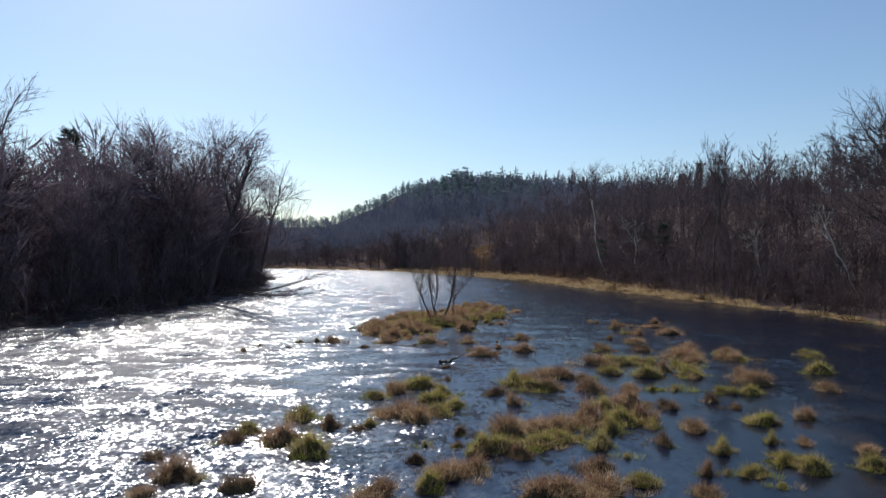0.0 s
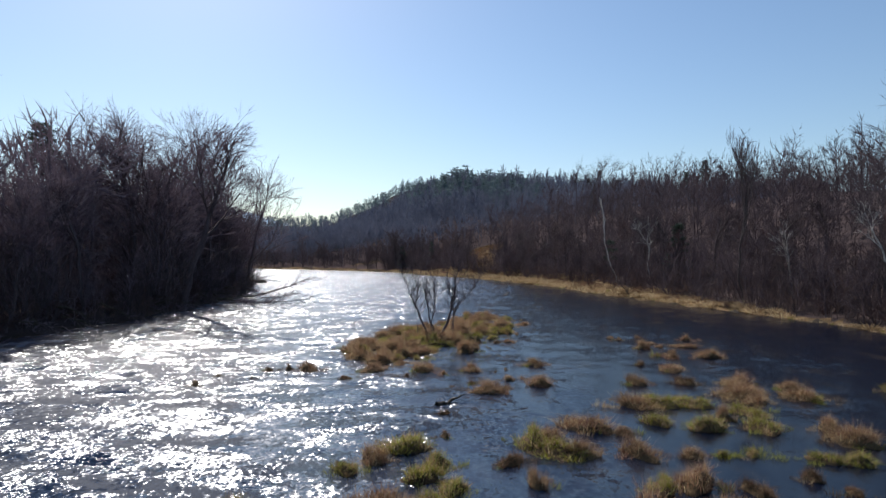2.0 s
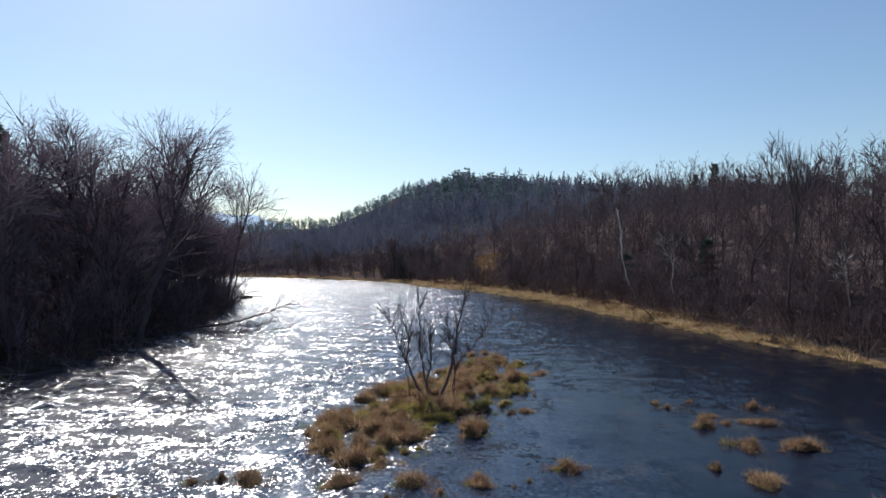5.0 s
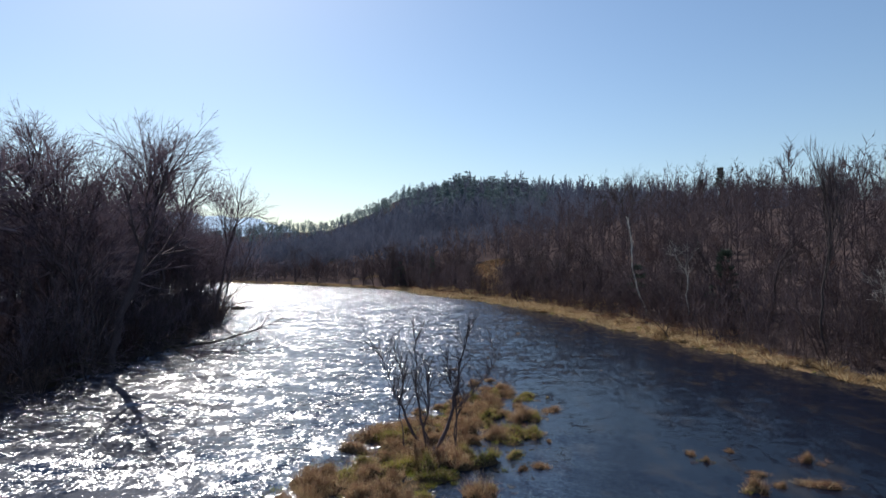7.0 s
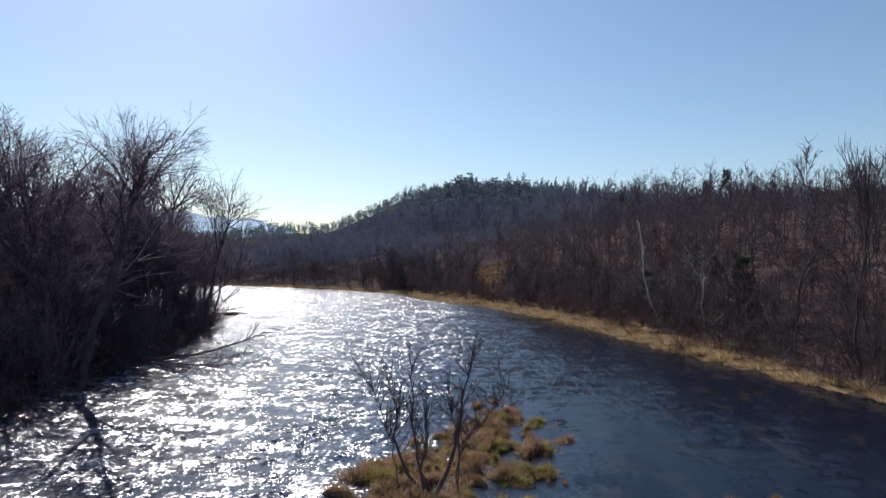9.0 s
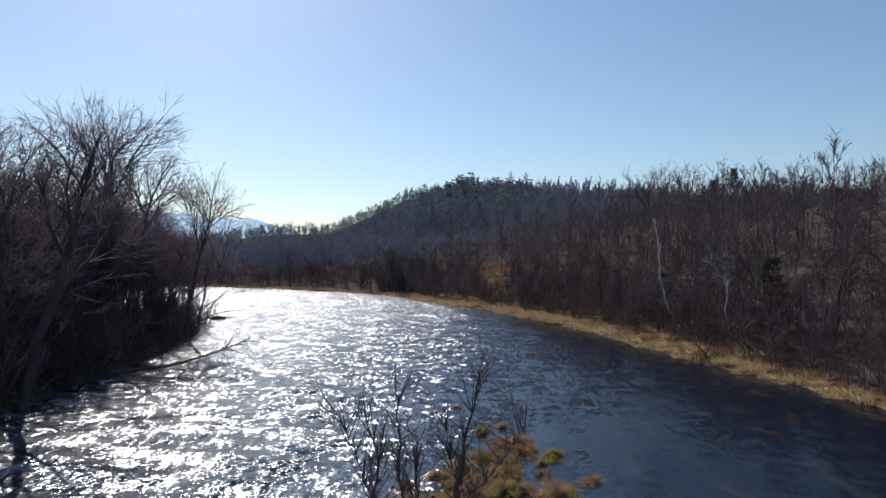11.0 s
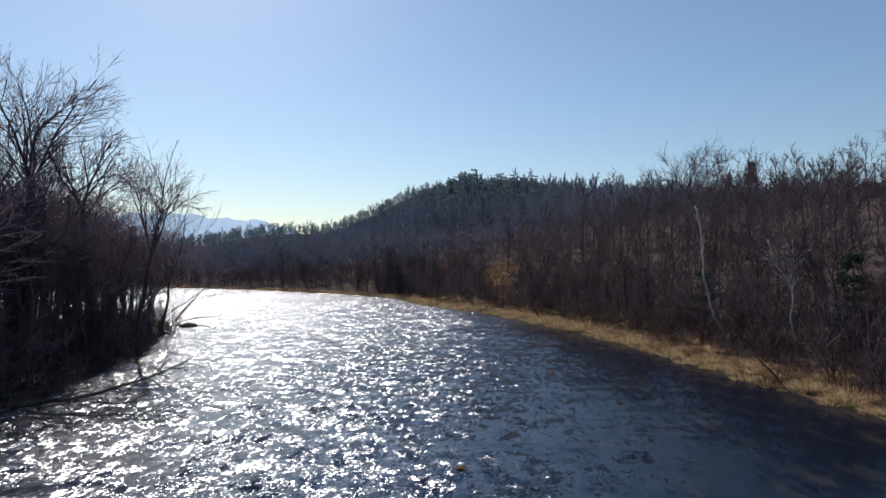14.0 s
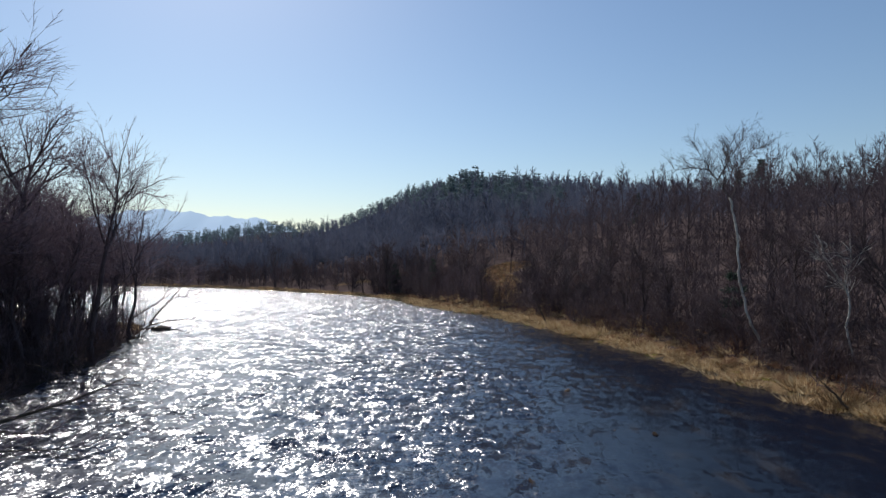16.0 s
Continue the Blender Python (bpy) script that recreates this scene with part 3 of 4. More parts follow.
        isl.f += [(a, b, b + n_side), (a, b + n_side, a + n_side)]
tagged(new("island", isl.mesh("island", MAT)), "low peaty sedge island in the river", "island", kind="structure")
rng = random.Random(11)
for gx in np.arange(-8.5, 9.5, 0.95):
    for gy in np.arange(34.5, 61, 1.05):
        x, y = float(gx + rng.uniform(-0.5, 0.5)), float(gy + rng.uniform(-0.5, 0.5))
        v = on_island(x, y)
        gap = float(wobble(np.array(x), np.array(y), 1.7, 9.0))
        if v < 0.0 or (x - 0.3 * (y - 47) > 1.8 and gap > -0.1) or (v < 0.3 and gap > 0.2) or gap > 0.55 or math.hypot(x, y - 47) < 0.5:
            continue
        green = (x - 0.3 * (y - 47) > 1.2) and rng.random() < 0.5
        key = "green" if green or rng.random() < 0.12 else rng.choice(["tan", "tan", "tan", "tan", "russet"])
        plant(KINDS[key], x, y, 0.04 if v > 0.15 else -0.02, rng.uniform(0.6, 1.35), rng, rng.uniform(0.65, 1.25), 0.0, 0.4)
        for _ in range(8 if x - 0.3 * (y - 47) < 1.6 else 3):
            fringe[key if rng.random() < 0.45 else rng.choice(["tan", "tan", "russet", "brown", "green"])].append(
                (x + rng.uniform(-0.9, 0.9), y + rng.uniform(-0.9, 0.9), 0.03 if v > 0.12 else -0.03, rng.uniform(0.45, 1.0)))
TUFTS = [clump(60 + i, 46, 0.34, 0.20) for i in range(4)]
for key, material, words in (("green", GREEN, "low green sedge fringing the tussocks"), ("tan", TAN, "loose dry tan grass between the tussocks"),
                             ("russet", RUSSET, "loose russet grass between the tussocks"), ("brown", STUBBLE, "brown dead sedge stubble in the shallows")):
    sown("river_grass", words, "grass", TUFTS, fringe[key], 70, 0.8, 1.2, material)


# ---- trees ----
def grow(seed, height, width=1.0, bole=0.26, depth=6, lean=0.0, crook=0.12, twig=0.026, girth=1.0, tubes=3, rise=0.03, sway=0.02, spread=0.34):
    """A leafless tree: a bole, scaffold limbs that fan out and up, boughs, and rounded sprays of fine twigs."""
    rng = random.Random(seed)
    wood, fine = Shape(), Shape()
    share = height * (1 - bole) / 2.9
    sides = (3, 3, 3, 2, 2, 2, 2)

    def limb(p, d, length, r, level):
        steps = (5, 4, 3, 2, 2, 1, 1, 1)[level]
        pts, q, w = [p], p, d
        for _ in range(steps):
            w = (turned(w, rng.uniform(0.2, 1.4) * crook, rng) + Vector((0, 0, rise))).normalized()
            q = q + w * length / steps
            pts.append(q)
        if level < tubes:
            wood.tube(pts, [max(0.012, r * (1 - 0.32 * k / steps)) for k in range(steps + 1)], (6, 4, 3, 3)[level], False)
        elif level < 4:
            for a, b in zip(pts, pts[1:]):
                wood.ribbon(a, b, max(twig * 1.6, r * 1.8), max(twig * 1.3, r * 1.5), rng)
        elif level < depth:
            fine.ribbon(pts[0], pts[-1], max(twig * 1.25, r * 1.6), max(twig, r * 1.2), rng)
        else:
            fine.sliver(pts[0], pts[-1], twig, rng)
        if level >= depth:
            return
        limb(pts[-1], turned(w, rng.uniform(0.12, spread), rng), length * rng.uniform(0.6, 0.76), r * 0.68, level + 1)
        for _ in range(sides[level]):
            t = rng.uniform(0.3, 1.0)
            k = min(int(t * steps), steps - 1)
            at = pts[k].lerp(pts[k + 1], t * steps - k)
            way = (turned(w, rng.uniform(0.4, 0.9) * width, rng) + Vector((0, 0, 0.08 if level < 3 else 0.0))).normalized()
            limb(at, way, length * rng.uniform(0.6, 0.9) * (1.1 - 0.25 * t), r * (0.66 - 0.2 * t), level + 1)

    base_r = (height * 0.0095 + 0.03) * girth
    way = Vector((math.sin(lean), 0, math.cos(lean)))
    foot = Vector((0, 0, -0.3))
    knee = foot + way * height * bole * 0.5 + Vector((rng.gauss(0, sway), rng.gauss(0, sway), 0)) * height
    top = knee + (way + Vector((rng.gauss(0, 0.04), rng.gauss(0, 0.04), 0))).normalized() * height * bole * 0.5
    bole_pts = [foot, foot.lerp(knee, 0.15)]
    for k in range(1, 8):
        p = foot.lerp(knee, k / 4) if k <= 4 else knee.lerp(top, k / 4 - 1)
        bole_pts.append(p + Vector((rng.gauss(0, sway), rng.gauss(0, sway), 0)) * height * 0.2)
    bole_pts.append(top)
    wood.tube(bole_pts, [base_r * 1.5, base_r * 1.12] + [base_r * (1.04 - 0.016 * k) for k in range(8)], 7, False)
    limb(top, (top - knee).normalized(), share, base_r * 0.85, 0)
    for _ in range(rng.randrange(1, 3)):
        limb(knee.lerp(top, rng.uniform(0.6, 1)), turned(way, rng.uniform(0.4, 0.75), rng), share * rng.uniform(0.7, 0.95), base_r * 0.5, 1)
    return wood, fine


def bare_tree(name, label, seed, wood_mat=None, twig_mat=None, **how):
    wood, fine = grow(seed, **how)
    root = new(name)
    me = wood.mesh("trunk", wood_mat or BARK)
    me.polygons.foreach_set("use_smooth", np.ones(len(me.polygons), bool))
    part("trunk", me, root)
    part("crown", fine.mesh("crown", twig_mat or TWIG), root, "fine leafless twigs")
    return tagged(root, label, "tree")


def thicket(seed, height, stems, mat_twig):
    """A leafless shrub of many stems from the ground."""
    rng = random.Random(seed)
    s = Shape()
    for _ in range(stems):
        a = rng.uniform(0, 6.28)
        p = Vector((math.cos(a), math.sin(a), 0)) * rng.uniform(0, 0.5) * height * 0.3
        d = turned(Vector((math.cos(a) * 0.5, math.sin(a) * 0.5, 1)).normalized(), rng.uniform(0, 0.4), rng)
        h = height * rng.uniform(0.5, 1.05)
        m, e = p + d * h * 0.5, p + d * h * 0.5 + turned(d, 0.3, rng) * h * 0.5
        s.bent(p - Vector((0, 0, 0.15)), m, e, 0.05, rng)
        for j in range(9):
            t = rng.uniform(0.2, 1)
            q = p.lerp(m, t * 2) if t < 0.5 else m.lerp(e, t * 2 - 1)
            tip = q + turned(d, rng.uniform(0.4, 1.0), rng) * h * rng.uniform(0.15, 0.35)
            s.sliver(q, tip, 0.03, rng)
            for _ in range(4):
                w = q.lerp(tip, rng.uniform(0.2, 1))
                s.sliver(w, w + turned(d, rng.uniform(0.3, 1.2), rng) * h * rng.uniform(0.06, 0.16), 0.022, rng)
    return s.mesh("shrub", mat_twig)


def conifer(seed, height, width, full=1.0, low=0.1, open_top=False):
    """An evergreen: straight trunk and drooping whorls of needle sprays."""
    rng = random.Random(seed)
    wood, green = Shape(), Shape()
    wood.tube([Vector((0, 0, -0.3)), Vector((0.05, 0, height * 0.5)), Vector((0, 0.04, height))], [height * 0.014 + 0.03, height * 0.009 + 0.02, 0.02], 5)
    whorls = int(height * 1.5)
    for k in range(whorls):
        t = low + (1 - low) * (k + rng.random()) / whorls
        reach = width * ((1 - t) ** 0.7 if not open_top else (0.35 + 0.65 * math.sin(math.pi * min(1, t * 1.05)))) * rng.uniform(0.5, 1.1) + 0.15
        for j in range(int(5 * full)):
            a = rng.uniform(0, 6.28)
            d = Vector((math.cos(a), math.sin(a), rng.uniform(-0.15, 0.3))).normalized()
            p = Vector((0, 0, height * t))
            e = p + d * reach * rng.uniform(0.6, 1)
            wood.sliver(p, e, 0.05, rng)
            for q in range(9):
                w = p.lerp(e, rng.uniform(0.25, 1.0)) + Vector((rng.gauss(0, 0.1), rng.gauss(0, 0.1), rng.gauss(0, 0.1)))
                for _ in range(2):
                    green.sliver(w, w + (turned(d, rng.uniform(0.2, 1.1), rng) + Vector((0, 0, 0.2))) * rng.uniform(0.3, 0.6), rng.uniform(0.1, 0.2), rng)
    return wood, green


def evergreen(name, label, seed, **how):
    wood, green = conifer(seed, **how)
    root = new(name)
    part("trunk", wood.mesh("trunk", BARK), root)
    part("crown", green.mesh("needle_crown", NEEDLES), root, "dark green needle sprays")
    return tagged(root, label, "tree")


def stand(x, y, drop=0.0):
    return float(ground_height(np.array([x]), np.array([y]))[0]) - drop


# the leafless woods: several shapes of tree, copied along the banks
WEST = [bare_tree("bare_tree", "tall leafless hardwood tree with dark bark on the riverbank", 100 + i, GLARE_BARK, GLARE_TWIG, height=h, width=w, bole=q, twig=0.03, crook=0.13, depth=5 if i == 5 else 6)
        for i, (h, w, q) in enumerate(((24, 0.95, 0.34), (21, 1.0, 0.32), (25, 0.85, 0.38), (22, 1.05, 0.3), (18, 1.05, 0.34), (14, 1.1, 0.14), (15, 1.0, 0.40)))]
EAST = [bare_tree("bare_tree", "slender leafless tree with grey-brown bark in bankside woods", 200 + i, twig_mat=RED_TWIG if i % 3 == 1 else TWIG, height=h, width=w, bole=q, twig=0.03, depth=5, crook=0.18)
        for i, (h, w, q) in enumerate(((15, 0.95, 0.24), (12, 1.05, 0.16), (17, 0.85, 0.3), (10, 1.1, 0.1), (13.5, 1.0, 0.2), (11, 1.1, 0.14)))]
SHRUBS = []
for i, (h, n, mt) in enumerate(((2.6, 18, RED_TWIG), (1.9, 16, RED_TWIG), (4.2, 20, TWIG), (2.8, 18, TWIG))):
    SHRUBS.append(tagged(new("leafless_shrub", thicket(300 + i, h, n, mt)), "tangled leafless shrub with thin brown stems on the bank", "shrub", "bankside shrubs"))
for ob in WEST:
    tagged(ob, group="trees on the wooded spit")
for ob in EAST:
    tagged(ob, group="trees along the far bank")


def lite(seed, **how):
    """A grown tree as plain arrays, to be joined by the hundred."""
    wood, fine = grow(seed, tubes=2, **how)
    n = len(wood.v)
    return np.array([tuple(v) for v in wood.v + fine.v]), np.array(wood.f + [(p + n, q + n, r + n) for p, q, r in fine.f])


def scatter(x0, x1, y0, y1, step, seed, keep):
    """Jittered places in a rectangle where keep(x, y, metres from water) holds."""
    r = np.random.RandomState(seed)
    gx, gy = np.meshgrid(np.arange(x0, x1, step), np.arange(y0, y1, step))
    gx = gx.ravel() + r.uniform(-0.48, 0.48, gx.size) * step
    gy = gy.ravel() + r.uniform(-0.48, 0.48, gy.size) * step
    ok = keep(gx, gy, from_water(gx, gy))
    return gx[ok], gy[ok]


def clearing(x, y):
    return (np.hypot((x - 12.5) / 6.5, (y - 186) / 8) < 1) | (np.hypot((x - 10) / 3.2, (y - 166) / 14) < 1) | (np.hypot((x + 28) / 5, (y - 211) / 1.8) < 1)


def set_out(templates, xs, ys, seed, lo, hi, lean=4, tall=(0.9, 1.15)):
    r = random.Random(seed)
    zs = ground_height(xs, ys)
    for x, y, z in zip(xs, ys, zs):
        plant(templates, float(x), float(y), float(z) - 0.1, r.uniform(lo, hi), r, r.uniform(*tall), lean)


wx, wy = scatter(-62, -24, 30, 128, 5.7, 1, lambda x, y, d: (d > 0.8) & (d < 24) & (west_side(x, y) > 0.5))
point, near = wy > 108, wy < 66
tall = np.random.RandomState(3).uniform(size=len(wx)) < 0.45
set_out(WEST[:4], wx[~point & ~near & tall], wy[~point & ~near & tall], 21, 0.8, 0.95, 5, (0.94, 1.05))
set_out(WEST[1:5], wx[~point & ~near & ~tall], wy[~point & ~near & ~tall], 28, 0.62, 0.82, 6, (0.94, 1.08))
set_out(WEST[:4], wx[near & tall], wy[near & tall], 29, 0.72, 0.86, 5, (0.92, 1.06))
set_out(WEST[1:6], wx[near & ~tall], wy[near & ~tall], 19, 0.58, 0.76, 6, (0.9, 1.04))
set_out(WEST[3:5] + WEST[6:], wx[point], wy[point], 26, 0.8, 1.0, 8)
set_out(WEST[4:5] + WEST[6:], *scatter(-58, -30, 90, 128, 4.4, 22, lambda x, y, d: (d > 1.5) & (west_side(x, y) > 0.5)), 18, 0.78, 0.98, 7)
set_out(WEST[3:5], *scatter(-47, -30, 80, 114, 4.8, 23, lambda x, y, d: (d > 1.0) & (west_side(x, y) > 0.5)), 17, 0.66, 0.82, 8)
# younger growth leaning out along the water's edge
set_out(WEST[4:6], *scatter(-48, -24, 34, 96, 5.2, 14, lambda x, y, d: (d > 0.3) & (d < 5) & (west_side(x, y) > 0.5)), 27, 0.5, 0.8, 14)
set_out(WEST[5:], *scatter(-48, -24, 94, 128, 3.6, 17, lambda x, y, d: (d > 0.3) & (d < 4) & (west_side(x, y) > 0.5)), 20, 0.5, 0.85, 14)
set_out(EAST, *scatter(-20, 62, 28, 205, 4.8, 2, lambda x, y, d: (d > np.where(y < 66, 1.2, 5.0)) & (d < 19) & (west_side(x, y) < 0.5) & (y > 42 - (x - 40)) & ~clearing(x, y)), 22, 0.6, 0.88)
set_out(EAST, *scatter(-95, -8, 180, 245, 6.2, 3, lambda x, y, d: (d > 2.5) & (d < 9) & (west_side(x, y) < 0.5) & (y > 185)), 23, 0.9, 1.25)
set_out(SHRUBS, *scatter(-45, -24, 34, 128, 2.9, 4, lambda x, y, d: (d > -0.3) & (d < 7) & (west_side(x, y) > 0.5)), 24, 0.8, 1.5)
set_out(SHRUBS, *scatter(-20, 62, 28, 205, 3.4, 5, lambda x, y, d: (d > np.where(y < 66, 0.5, 4.0)) & (d < 9) & (west_side(x, y) < 0.5) & (y > 42 - (x - 40))), 25, 0.7, 1.3)


# the deeper woods, too many to count
def wood_template(seed, height, width, limbs, boughs, twigs, twig_w, low=0.25):
    """A leafless tree of the deep woods with a rounded crown of limbs, boughs and twigs, to be joined by the hundred."""
    rng = random.Random(seed)
    s = Shape()
    up = Vector((0, 0, 1))
    top = Vector((rng.uniform(-0.6, 0.6), rng.uniform(-0.6, 0.6), height * 0.86))
    s.tube([Vector((0, 0, -0.4)), top * 0.5 + Vector((rng.uniform(-0.3, 0.3), rng.uniform(-0.3, 0.3), 0)), top], [height * 0.008 + 0.02, height * 0.005 + 0.02, 0.03], 3, False)
    for k in range(limbs):
        t = low + (1 - low) * (k + rng.random()) / limbs
        d = turned(up, rng.uniform(0.55, 1.15) * (1.15 - 0.75 * t), rng)
        size = width * (0.35 + 0.75 * math.sin(math.pi * min(1, 0.2 + 0.7 * t))) * rng.uniform(0.6, 1.05) * 0.6
        p = top * t
        m = p + d * size * 0.5
        e = m + (d + up * 0.35).normalized() * size * 0.5
        s.bent(p, m, e, twig_w * 1.8, rng)
        for _ in range(boughs):
            q = (p.lerp(m, rng.uniform(0.4, 1)) if rng.random() < 0.35 else m.lerp(e, rng.random()))
            w = (turned(d, rng.uniform(0.35, 0.95), rng) + up * 0.15).normalized() * size * rng.uniform(0.3, 0.6)
            s.sliver(q, q + w, twig_w * 1.2, rng)
            for _ in range(twigs):
                o = q + w * rng.uniform(0.2, 0.95)
                s.sliver(o, o + turned(w.normalized(), rng.uniform(0.3, 0.9), rng) * size * rng.uniform(0.15, 0.32), twig_w * 0.8, rng)
    return np.array([tuple(v) for v in s.v]), np.array(s.f)


def woods(name, label, templates, xs, ys, seed, lo, hi, material, dwarf=None):
    """One wood; dwarf gives the share of full height at a place."""
    sown(name, label, "woods", templates, list(zip(xs, ys, ground_height(xs, ys), np.ones(len(xs)) if dwarf is None else dwarf(xs, ys))), seed, lo, hi, material, (0.85, 1.2))


BRUSH = [wood_template(460 + i, h, w, 9, 5, 3, 0.05, 0.06) for i, (h, w) in enumerate(((4.0, 3.8), (3.0, 3.4), (5.0, 3.8)))]
MIDDLE = [wood_template(430 + i, h, w, 12, 7, 3, 0.082) for i, (h, w) in enumerate(((12.5, 9.0), (14, 8.0), (10.5, 9.0), (13, 9.8), (11, 8.4), (15, 8.0)))]
THIN = [wood_template(480 + i, h, w, 10, 6, 2, 0.10) for i, (h, w) in enumerate(((12.5, 9.0), (14, 8.0), (10.5, 9.0), (13, 9.8)))]
SPIT = [lite(410 + i, height=h, width=w, bole=q, depth=4, twig=0.085, crook=0.2) for i, (h, w, q) in enumerate(((19, 1.0, 0.2), (16, 1.1, 0.15), (21, 0.9, 0.25), (13, 1.15, 0.1)))]
RIDGE = [lite(415 + i, height=h, width=w, bole=q, depth=4, twig=0.06, crook=0.2) for i, (h, w, q) in enumerate(((15, 1.0, 0.25), (18, 0.9, 0.35)))]
FAR = [wood_template(420 + i, h, w, 10, 7, 0, 0.34, 0.12) for i, (h, w) in enumerate(((13, 9.4), (11, 9.0), (15, 9.6)))]


def pine_template(seed, height, width, low, w):
    """A tall pine: a bare pole below, and above it uneven tiers of upswept needle sprays."""
    rng = random.Random(seed)
    s = Shape()
    s.tube([Vector((0, 0, -0.4)), Vector((0, 0, height))], [0.22, 0.04], 3, False)
    tiers = 11
    for k in range(tiers):
        t = low + (1 - low) * (k + rng.uniform(-0.3, 0.3)) / tiers
        for _ in range(8):
            reach = width * 0.55 * (1 - max(0, t) ** 2.2) ** 0.6 * rng.uniform(0.4, 1.15) + 0.35
            a = rng.uniform(0, 6.28)
            p = Vector((0, 0, height * t))
            e = p + Vector((math.cos(a), math.sin(a), rng.uniform(0.0, 0.35))) * reach
            s.sliver(e, p, w * 0.5, rng)
            for _ in range(2):
                o = p.lerp(e, rng.uniform(0.35, 0.95))
                s.sliver(o, o + Vector((math.cos(a) + rng.uniform(-0.8, 0.8), math.sin(a) + rng.uniform(-0.8, 0.8), rng.uniform(0.2, 0.9))) * rng.uniform(0.6, 1.3), w, rng)
    return np.array([tuple(v) for v in s.v]), np.array(s.f)


LOW_PINES = [pine_template(450 + i, h, w, 0.06, 1.0) for i, (h, w) in enumerate(((14, 7.0), (16.5, 7.4), (11.5, 6.6)))]
PINES = [pine_template(440 + i, h, w, lo, 0.75) for i, (h, w, lo) in enumerate(((14, 5.6, 0.25), (17, 6.2, 0.35), (12, 5.4, 0.15), (15.5, 5.2, 0.4)))]


def seen_land(x, y):
    """Land on the walk's side of the valley, within the wedge ahead."""
    return (np.abs(x) < 0.95 * (y + 25))


# the further stretch gets the bark with haze mixed into its colour
for stretch, bark, words in ((0, WOODS, "dense leafless brown woods on the slope"), (1, HAZED_WOODS, "dense leafless woods greyed by haze further along the slope")):
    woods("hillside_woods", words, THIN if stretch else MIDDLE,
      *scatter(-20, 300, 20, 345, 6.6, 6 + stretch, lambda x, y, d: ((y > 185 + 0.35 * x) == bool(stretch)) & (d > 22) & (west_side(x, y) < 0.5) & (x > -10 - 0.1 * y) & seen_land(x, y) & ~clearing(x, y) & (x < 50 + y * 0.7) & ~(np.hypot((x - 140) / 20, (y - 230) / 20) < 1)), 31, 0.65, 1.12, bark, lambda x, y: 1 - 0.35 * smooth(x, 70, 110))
# spit woods and brush use the glare-brightened twig colour against their deep shade
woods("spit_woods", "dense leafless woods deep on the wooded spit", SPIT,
      *scatter(-150, -32, 35, 165, 4.0, 7, lambda x, y, d: (d > 4) & (west_side(x, y) > 0.5) & (np.abs(x) < 0.8 * y + 12) & (y < 86)), 32, 0.78, 1.0, GLARE_TWIG, lambda x, y: 1.04 - 0.2 * smooth(y, 92, 118) * smooth(x, -75, -50) - 0.1 * smooth(-y, -66, -50))
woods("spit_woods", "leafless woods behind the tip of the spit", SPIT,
      *scatter(-120, -49, 86, 150, 5.0, 21, lambda x, y, d: (d > 3) & (west_side(x, y) > 0.5)), 46, 0.72, 0.95, GLARE_TWIG)
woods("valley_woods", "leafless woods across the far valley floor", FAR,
      *scatter(-420, 10, 200, 560, 10.0, 8, lambda x, y, d: (d > 50) & (west_side(x, y) < 0.5) & ~clearing(x, y) & (x < -0.02 * y)), 33, 0.85, 1.2, HAZED_WOODS)
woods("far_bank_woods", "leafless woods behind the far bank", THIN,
      *scatter(-330, 15, 185, 360, 6.3, 16, lambda x, y, d: (d > 13) & (d < 55) & (west_side(x, y) < 0.5) & (y > 190) & ~clearing(x, y) & (x < 12 - 0.1 * y)), 40, 0.9, 1.3, HAZED_WOODS)
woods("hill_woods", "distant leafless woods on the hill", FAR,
      *scatter(-210, 300, 260, 520, 8.8, 9, lambda x, y, d: ((y > 345) | (x < 0.05 * y)) & (x > -0.36 * y) & (x < 0.62 * y) & (d > 30)), 34, 0.85, 1.2, HAZED_WOODS)
woods("hill_pines", "haze-blue green pines crowning the hill", PINES + LOW_PINES + LOW_PINES,
      *scatter(-160, 120, 315, 490, 8.0, 10, lambda x, y, d: (x > -0.31 * y) & (x < 0.17 * y) & (wobble(x, y, 30, 2.0) > -0.5)), 35, 0.8, 1.2, HAZED_NEEDLES, lambda x, y: 0.62 + 0.38 * smooth(x / y, -0.15, 0.01) - 0.35 * smooth(x / y, 0.07, 0.16))
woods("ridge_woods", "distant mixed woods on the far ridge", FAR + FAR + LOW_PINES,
      *scatter(-600, 60, 690, 880, 13.5, 11, lambda x, y, d: x < 0.3 * y), 36, 0.8, 1.15, HAZED_NEEDLES)
woods("hillside_brush", "thick leafless undergrowth below the hillside woods", BRUSH,
      *scatter(-20, 130, 28, 230, 3.8, 12, lambda x, y, d: (d > 5.5) & (d < 52) & (west_side(x, y) < 0.5) & (x > -0.12 * y) & (x < 20 + y * 0.7) & ~clearing(x, y)), 37, 0.7, 1.3, WOODS)
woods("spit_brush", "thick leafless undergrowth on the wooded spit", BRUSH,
      *scatter(-75, -26, 36, 126, 2.6, 13, lambda x, y, d: (d > 0.4) & (west_side(x, y) > 0.5)), 38, 0.6, 0.95, GLARE_TWIG)
woods("valley_brush", "thick leafless undergrowth along the far bank", BRUSH,
      *scatter(-200, -4, 178, 300, 3.3, 15, lambda x, y, d: (d > 2.2) & (d < 24) & (west_side(x, y) < 0.5) & (y > 180) & ~clearing(x, y)), 39, 0.8, 1.5, WOODS)
